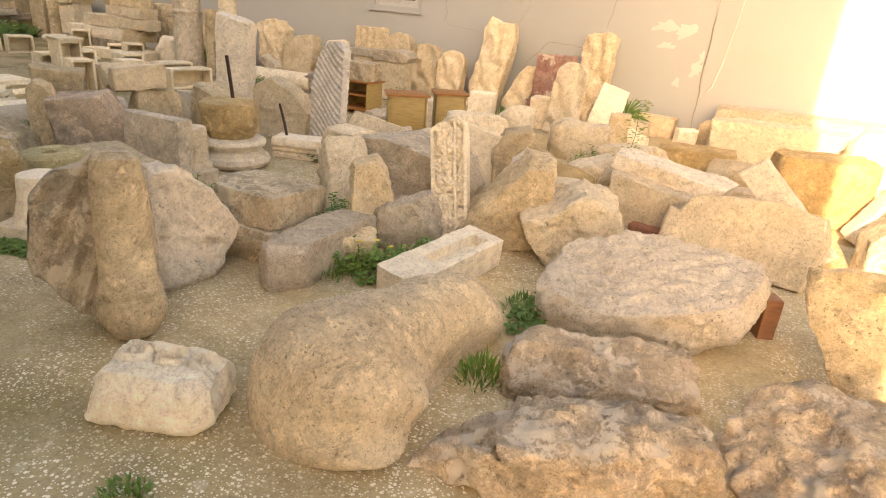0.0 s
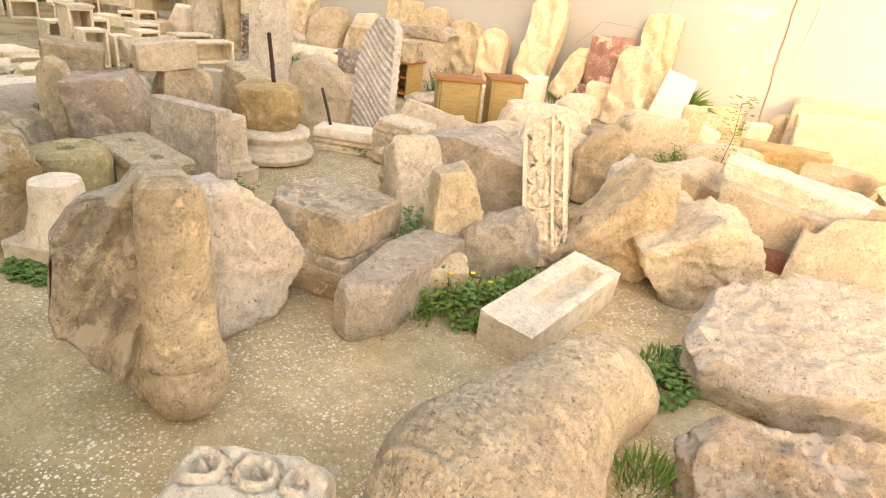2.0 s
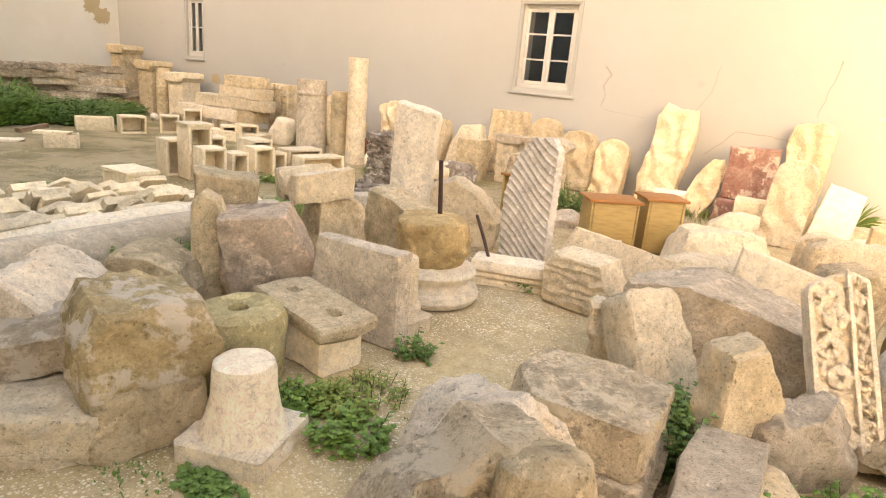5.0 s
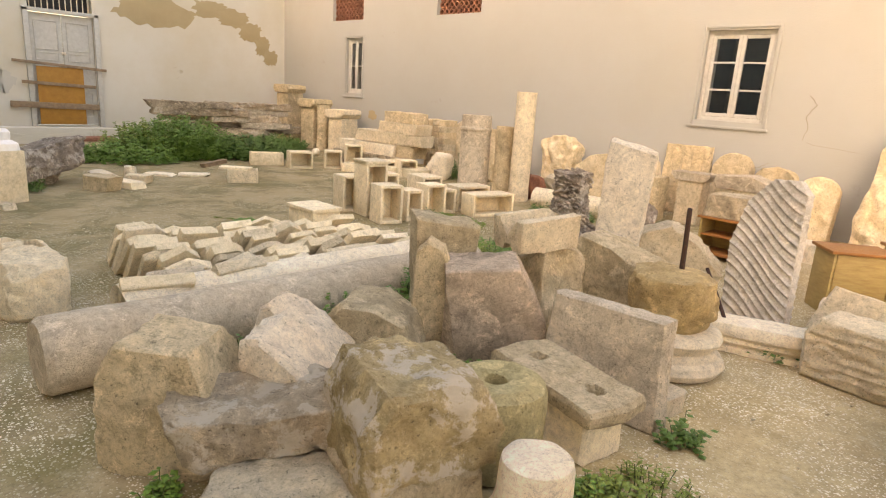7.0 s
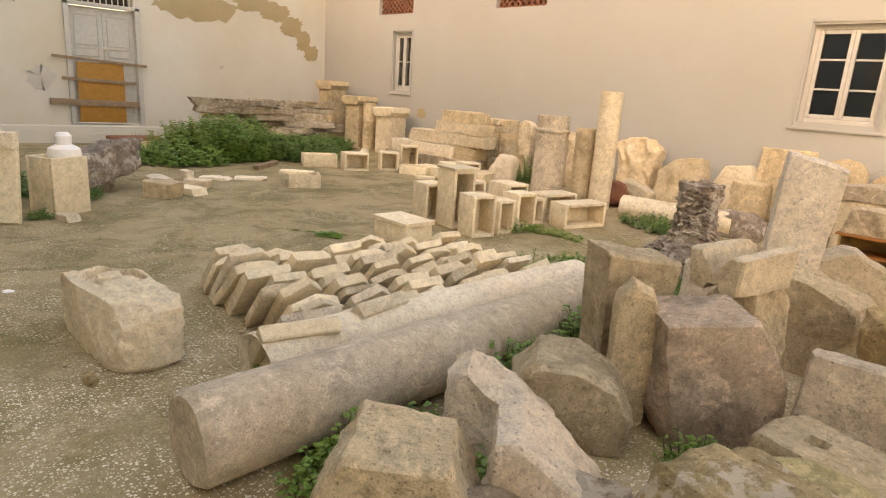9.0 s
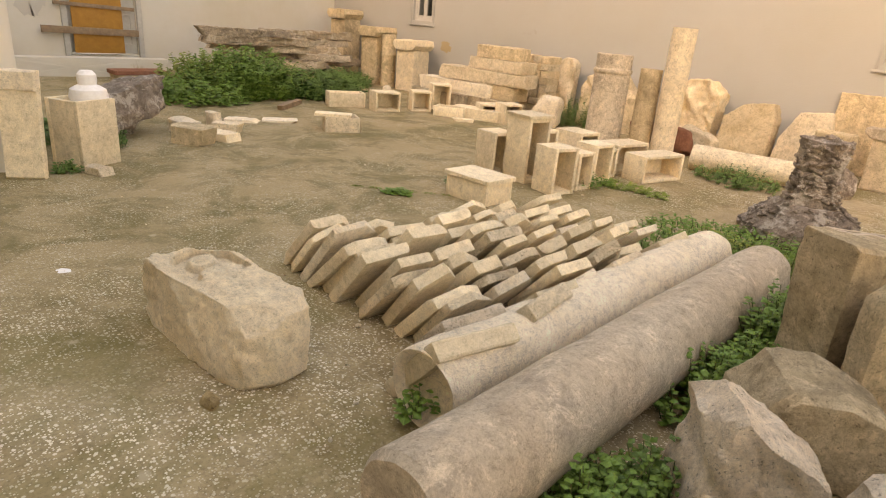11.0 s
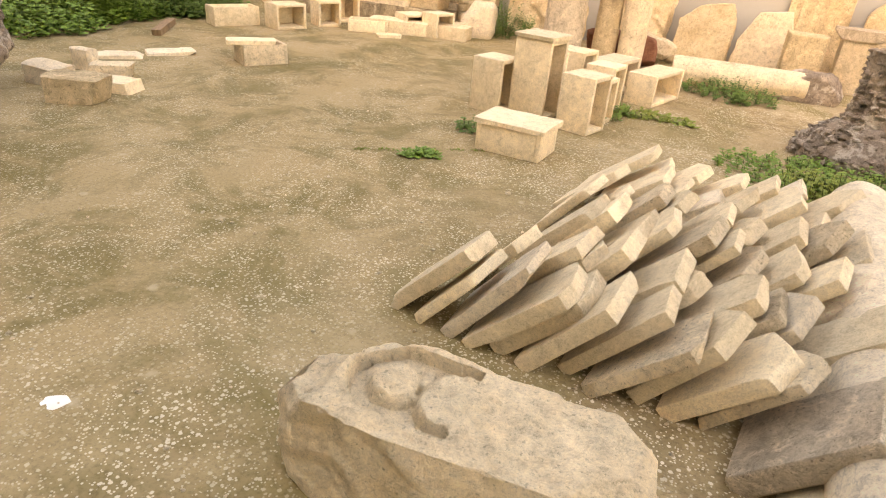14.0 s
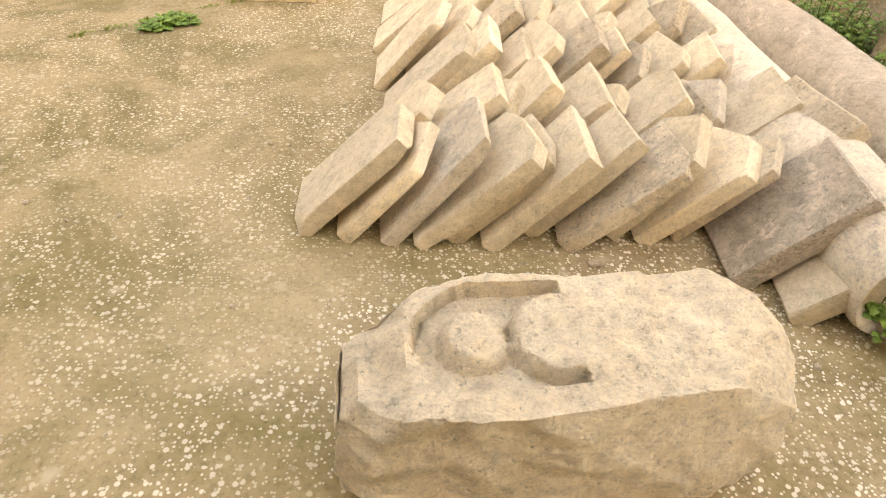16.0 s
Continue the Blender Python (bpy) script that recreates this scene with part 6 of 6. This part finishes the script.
thing("stone_ball", lathe([(0.09 * math.sin(math.pi * i / 10), 0.09 - 0.09 * math.cos(math.pi * i / 10)) for i in range(1, 10)], 20), WHITE, pose(-15.2, 8.3, 0.0), "small round white stone ball", "stone ball")


# ---- plants ----
def leaf(bm, p, d, up, L, w):
    """One pointed, slightly folded leaf from p along d."""
    d = d.normalized()
    s = d.cross(up)
    s = s.normalized() if s.length > 1e-4 else Vector((1, 0, 0))
    n = s.cross(d)
    a_ = bm.verts.new(p)
    m1, m2 = p + d * L * 0.5 + s * w - n * w * 0.25, p + d * L * 0.5 - s * w - n * w * 0.25
    c = bm.verts.new(p + d * L * 0.55 + n * w * 0.15)
    b_, e_ = bm.verts.new(m1), bm.verts.new(m2)
    t = bm.verts.new(p + d * L - Vector((0, 0, L * 0.18)))
    bm.faces.new((a_, b_, c))
    bm.faces.new((a_, c, e_))
    bm.faces.new((b_, t, c))
    bm.faces.new((c, t, e_))


def weed(at, rx, ry, h, n, seed, style="leafy", mat=0, rz=0, label="green leafy weeds growing between stones", z=0.0, flowers=0, name="weed_clump"):
    """A clump of stems with many small leaves, or of grass blades."""
    rr = random.Random(seed)
    bm = bmesh.new()
    stems = bmesh.new()
    w = holder(name, pose(*at, z, 0, 0, rz), label, "plant")
    for i in range(n):
        t, q = rr.uniform(0, 2 * math.pi), math.sqrt(rr.random())
        base = Vector((math.cos(t) * q * rx, math.sin(t) * q * ry, -0.005))
        out = Vector((math.cos(t) * q, math.sin(t) * q, 0))
        hh = h * (1 - 0.55 * q * q) * rr.uniform(0.45, 1.1)
        if style == "grass":
            d = (Vector((rr.uniform(-1, 1), rr.uniform(-1, 1), 0)) * 0.5 + out * 0.4 + Vector((0, 0, 1.0))).normalized()
            leaf(bm, base, d, Vector((0, 0, 1)), hh, 0.004 + 0.004 * rr.random())
            continue
        tip = base + Vector((0, 0, hh)) + out * hh * 0.35 + Vector((rr.uniform(-1, 1), rr.uniform(-1, 1), 0)) * hh * 0.2
        mid = base.lerp(tip, 0.5) - out * hh * 0.06
        for u, v_ in ((base, mid), (mid, tip)):
            s = (v_ - u).cross(Vector((rr.uniform(-1, 1), rr.uniform(-1, 1), 0.2))).normalized() * 0.0022
            f = [stems.verts.new(p) for p in (u - s, u + s, v_ + s, v_ - s)]
            stems.faces.new(f)
        k = max(5, int(hh / 0.018))
        for j in range(k):
            f = (j + 1) / k
            p = base.lerp(mid, f * 2) if f < 0.5 else mid.lerp(tip, f * 2 - 1)
            a_ = rr.uniform(0, 2 * math.pi)
            d = Vector((math.cos(a_), math.sin(a_), rr.uniform(-0.1, 0.7)))
            sz = rr.uniform(0.6, 1.2) * (0.055 if style == "leafy" else 0.035) * (1.1 - 0.4 * f)
            if name == "bush":
                sz *= 1.9
            if style == "fern":
                sz *= 1.3
            leaf(bm, p, d, Vector((0, 0, 1)), sz, sz * (0.40 if style == "leafy" else 0.20))
    part("leaves", bm, LEAFS[mat], w, smooth=False)["kind"] = "stuff"
    if len(stems.verts):
        part("foliage_stalk", stems, STEM, w, smooth=False)["kind"] = "stuff"
    else:
        stems.free()
    if flowers:
        for i in range(flowers):
            fl = bmesh.new()
            c = Vector((rr.uniform(-rx, rx) * 0.7, rr.uniform(-ry, ry) * 0.7, h * rr.uniform(0.8, 1.05)))
            for k in range(7):
                a_ = k * 0.9
                leaf(fl, c, Vector((math.cos(a_), math.sin(a_), 0.3)), Vector((0, 0, 1)), 0.018, 0.006)
            part("flower", fl, FLOWER, w, "small yellow flower", smooth=False)
    return w


weed((-2.09, 2.96), 0.26, 0.20, 0.20, 105, 1, flowers=3, label="bright green weeds with yellow flowers round an orange rock")
weed((-2.26, 2.74), 0.16, 0.14, 0.14, 135, 2, "grass", label="tuft of green grass by the trough block")
weed((-1.90, 3.25), 0.16, 0.2, 0.17, 60, 3)
weed((-2.66, 3.57), 0.14, 0.16, 0.30, 51, 4, mat=1, label="dark green weeds behind the plinth")
weed((-1.11, 3.11), 0.10, 0.14, 0.14, 105, 5, "grass", mat=1, label="dark grass under the marble boulder")
weed((-0.97, 2.33), 0.10, 0.12, 0.20, 120, 6, "grass", label="grass tuft between boulders")
weed((-1.60, 1.01), 0.09, 0.07, 0.09, 120, 7, "grass", mat=1, label="small grass tuft on the concrete")
weed((-3.72, 2.42), 0.16, 0.16, 0.18, 51, 8, label="leafy weeds beside the bell column")
weed((-3.92, 2.77), 0.22, 0.16, 0.12, 69, 9, mat=2, style="fern", label="yellow-green low weeds before the pedestal")
weed((-4.01, 3.26), 0.1, 0.1, 0.16, 24, 10, mat=1, label="broad dark leaves by the upright slab")
weed((-4.95, 2.82), 0.22, 0.18, 0.2, 60, 11, "fern", label="feathery weeds between the stones")
weed((-4.18, 4.89), 0.2, 0.2, 0.16, 66, 12, mat=1, label="dark weeds under the fluted panel")
weed((-3.93, 5.76), 0.16, 0.2, 0.22, 45, 13, mat=1)
weed((-6.01, 2.74), 0.2, 0.3, 0.30, 66, 14, mat=0, label="weeds sprouting between column and rocks")
weed((-5.96, 3.52), 0.22, 0.3, 0.42, 75, 15, mat=0, label="tall weeds by the column")
weed((-5.85, 1.99), 0.16, 0.22, 0.2, 45, 16, mat=1)
weed((-5.88, 1.52), 0.12, 0.14, 0.12, 30, 17, mat=0)
weed((-6.72, 1.64), 0.07, 0.08, 0.13, 21, 18, z=0.05, label="leaves growing inside the hollow column")
weed((-5.06, 1.25), 0.06, 0.06, 0.14, 18, 19, label="small weed by the brown rock")
weed((-1.68, 6.40), 0.3, 0.3, 0.3, 90, 20, label="weeds among the rubble")
weed((-1.25, 6.96), 0.3, 0.3, 0.24, 75, 21, mat=2)
weed((-3.52, 7.30), 0.45, 0.3, 0.32, 330, 22, "grass", label="long grass beside the cabinets")
weed((-3.84, 9.08), 0.6, 0.4, 0.22, 300, 23, "grass", mat=1, label="grass at the foot of the wall")
weed((-5.23, 8.10), 0.25, 0.3, 0.34, 66, 24, mat=1)
weed((-6.85, 5.15), 0.75, 0.5, 0.13, 300, 25, mat=0, label="low grass around the rubble stump")
weed((-6.45, 4.97), 0.4, 0.3, 0.24, 90, 26, label="weeds at the end of the columns")
weed((-7.80, 7.54), 0.5, 0.3, 0.22, 120, 27, mat=1, label="dark weeds along the lying column")
weed((-8.59, 5.80), 0.16, 0.2, 0.16, 36, 28, mat=0)
weed((-8.34, 6.06), 0.5, 0.18, 0.06, 110, 29, mat=2, label="thin grass strip in a floor joint")
weed((-9.37, 3.72), 0.14, 0.06, 0.06, 51, 30, mat=0, label="small weeds in a floor crack", rz=30)
weed((-9.38, 4.49), 0.1, 0.1, 0.12, 21, 31, mat=1)
for i in range(6):
    weed((-9.75 + 0.13 * i, 3.55 + 0.11 * i), 0.07, 0.03, 0.03, 45, 40 + i, "grass", mat=2, label="moss and grass in a floor joint", rz=40)
weed((-7.21, 4.35), 0.14, 0.12, 0.3, 21, 50, label="weed growing through the slabs")
weed((-11.19, 9.10), 0.4, 0.4, 0.5, 90, 51, mat=1, label="dark bush behind the chests")
weed((-15.5, 5.35), 0.8, 1.0, 0.8, 420, 52, mat=0, label="big green bush before the timber pile", name="bush")
weed((-15.9, 4.9), 0.7, 0.8, 0.7, 220, 62, mat=2, label="yellow-green bush before the boarded door", name="bush")
weed((-15.2, 6.6), 0.7, 1.0, 0.5, 300, 53, mat=1, label="dark green bush before the timber pile", name="bush")
weed((-15.13, 4.34), 0.8, 0.9, 0.40, 240, 54, mat=0, label="green weeds round the fallen stones", name="bush")
weed((-16.81, 8.27), 0.8, 0.6, 0.36, 210, 55, mat=1, name="bush", label="low bush by the pedestals")
weed((-12.47, 2.00), 0.5, 0.4, 0.22, 180, 56, mat=1, label="weeds under the fallen masonry")
weed((-13.25, 1.30), 0.9, 0.6, 0.22, 300, 57, mat=1, label="weeds around the portico post", name="bush")
weed((-11.33, 1.54), 0.12, 0.1, 0.1, 36, 58, mat=1)
weed((-3.47, 2.77), 0.2, 0.14, 0.08, 90, 59, "grass", mat=1, label="short grass by the bell column")
weed((-4.10, 1.67), 0.2, 0.12, 0.05, 90, 60, "grass", mat=1)


weed((-5.92, 1.75), 0.14, 0.4, 0.2, 60, 70, label="leafy weeds along the grey column")
weed((-5.9, 2.9), 0.16, 0.5, 0.26, 70, 71, label="green weeds between column and rocks")
weed((-6.0, 4.2), 0.3, 0.5, 0.28, 110, 72, mat=0, label="thick green weeds past the rocks")
weed((-6.75, 4.75), 0.5, 0.3, 0.2, 110, 73, mat=2, label="yellow-green weeds behind the slabs")


for at, r1, r2, hh, n_, mt, lb in (((-5.97, 1.77), 0.13, 0.22, 0.22, 90, 0, "broad green weeds spreading beside the grey column"), ((-5.97, 2.95), 0.15, 0.24, 0.30, 90, 0, "feathery green weeds between column and rocks"),
                                  ((-5.96, 3.42), 0.14, 0.26, 0.42, 100, 0, "tall leafy weeds standing by the grey column"), ((-5.44, 2.02), 0.10, 0.12, 0.20, 40, 1, "dark weeds in the gap between rocks"),
                                  ((-4.98, 2.86), 0.14, 0.10, 0.16, 60, 0, "bright weeds before the purple block"), ((-6.90, 4.90), 0.30, 0.22, 0.16, 110, 2, "yellow-green weeds at the column end"),
                                  ((-4.08, 2.46), 0.12, 0.10, 0.15, 60, 0, "leafy weeds behind the bell column"), ((-3.96, 2.56), 0.18, 0.10, 0.13, 70, 2, "low yellow-green weeds by the pedestal"),
                                  ((-2.52, 3.22), 0.10, 0.14, 0.34, 60, 1, "dark leafy weeds beside the plinth"), ((-1.02, 3.04), 0.10, 0.24, 0.12, 70, 1, "dark weeds along the marble boulder"),
                                  ((-3.88, 1.84), 0.16, 0.06, 0.05, 60, 1, "short weeds at the foot of the bell column")):
    weed(at, r1, r2, hh, n_, int(abs(at[0] * 97)), mat=mt, label=lb)


def scattered_gravel():
    """Loose chips of stone and crumbs of earth on the concrete."""
    rr = random.Random(33)
    bits = []
    for _ in range(420):
        x, y = rr.uniform(-10.5, 0.5), 0.9 + 5.0 * rr.random() ** 1.5
        k = rr.uniform(0.004, 0.011) * (1.8 if rr.random() < 0.06 else 1)
        b_ = bmesh.new()
        bmesh.ops.create_icosphere(b_, subdivisions=1, radius=1, matrix=pose(x, y, k * 0.3, rr.uniform(-30, 30), rr.uniform(-30, 30), rr.uniform(0, 180)) @ Matrix.Diagonal((k * 1.4, k, k * 0.7, 1)))
        bits.append(b_)
    thing("loose_gravel", join(*bits), PALE, Matrix(), "pale stone chips scattered over the concrete floor", "gravel", kind="stuff", smooth=False)


scattered_gravel()
B("paper_scrap", "crumpled white scrap lying on the concrete", "litter", (-9.03, 0.93), (0.10, 0.07, 0.012), 25, CERAMIC, rough=0.006, shape="blob", step=0.02)


def palm_tuft(at):
    p = holder("palm_tuft", pose(*at, 0.24), "small fan palm tuft by the wall", "plant")
    bm = bmesh.new()
    rr = random.Random(4)
    for i in range(70):
        a_ = rr.uniform(0.1, math.pi - 0.1)
        d = Vector((math.cos(a_), rr.uniform(-0.5, 0.3), math.sin(a_)))
        leaf(bm, Vector((0, 0, 0)), d, Vector((0, 1, 0)), rr.uniform(0.3, 0.45), 0.009)
    part("fronds", bm, LEAFS[1], p, smooth=False)


palm_tuft((-2.17, 9.15))


def sapling(at):
    s = holder("sapling", pose(*at, 0), "thin leafy sapling among the stones", "plant")
    part("stem", tube([(0, 0, 0), (0.02, 0, 0.3), (0.06, 0, 0.55), (0.05, 0, 0.85)], 0.006, 0.002, 5), STEM, s)
    bm = bmesh.new()
    rr = random.Random(9)
    for i in range(130):
        z = rr.uniform(0.2, 0.88)
        a_ = rr.uniform(0, 6.28)
        r = rr.uniform(0.01, 0.16) * (1.1 - z * 0.7)
        leaf(bm, Vector((0.05 + r * math.cos(a_), r * math.sin(a_), z)), Vector((math.cos(a_), math.sin(a_), 0.3)), Vector((0, 0, 1)), 0.05, 0.014)
    part("leaves", bm, LEAFS[2], s, smooth=False)


sapling((-1.37, 6.09))
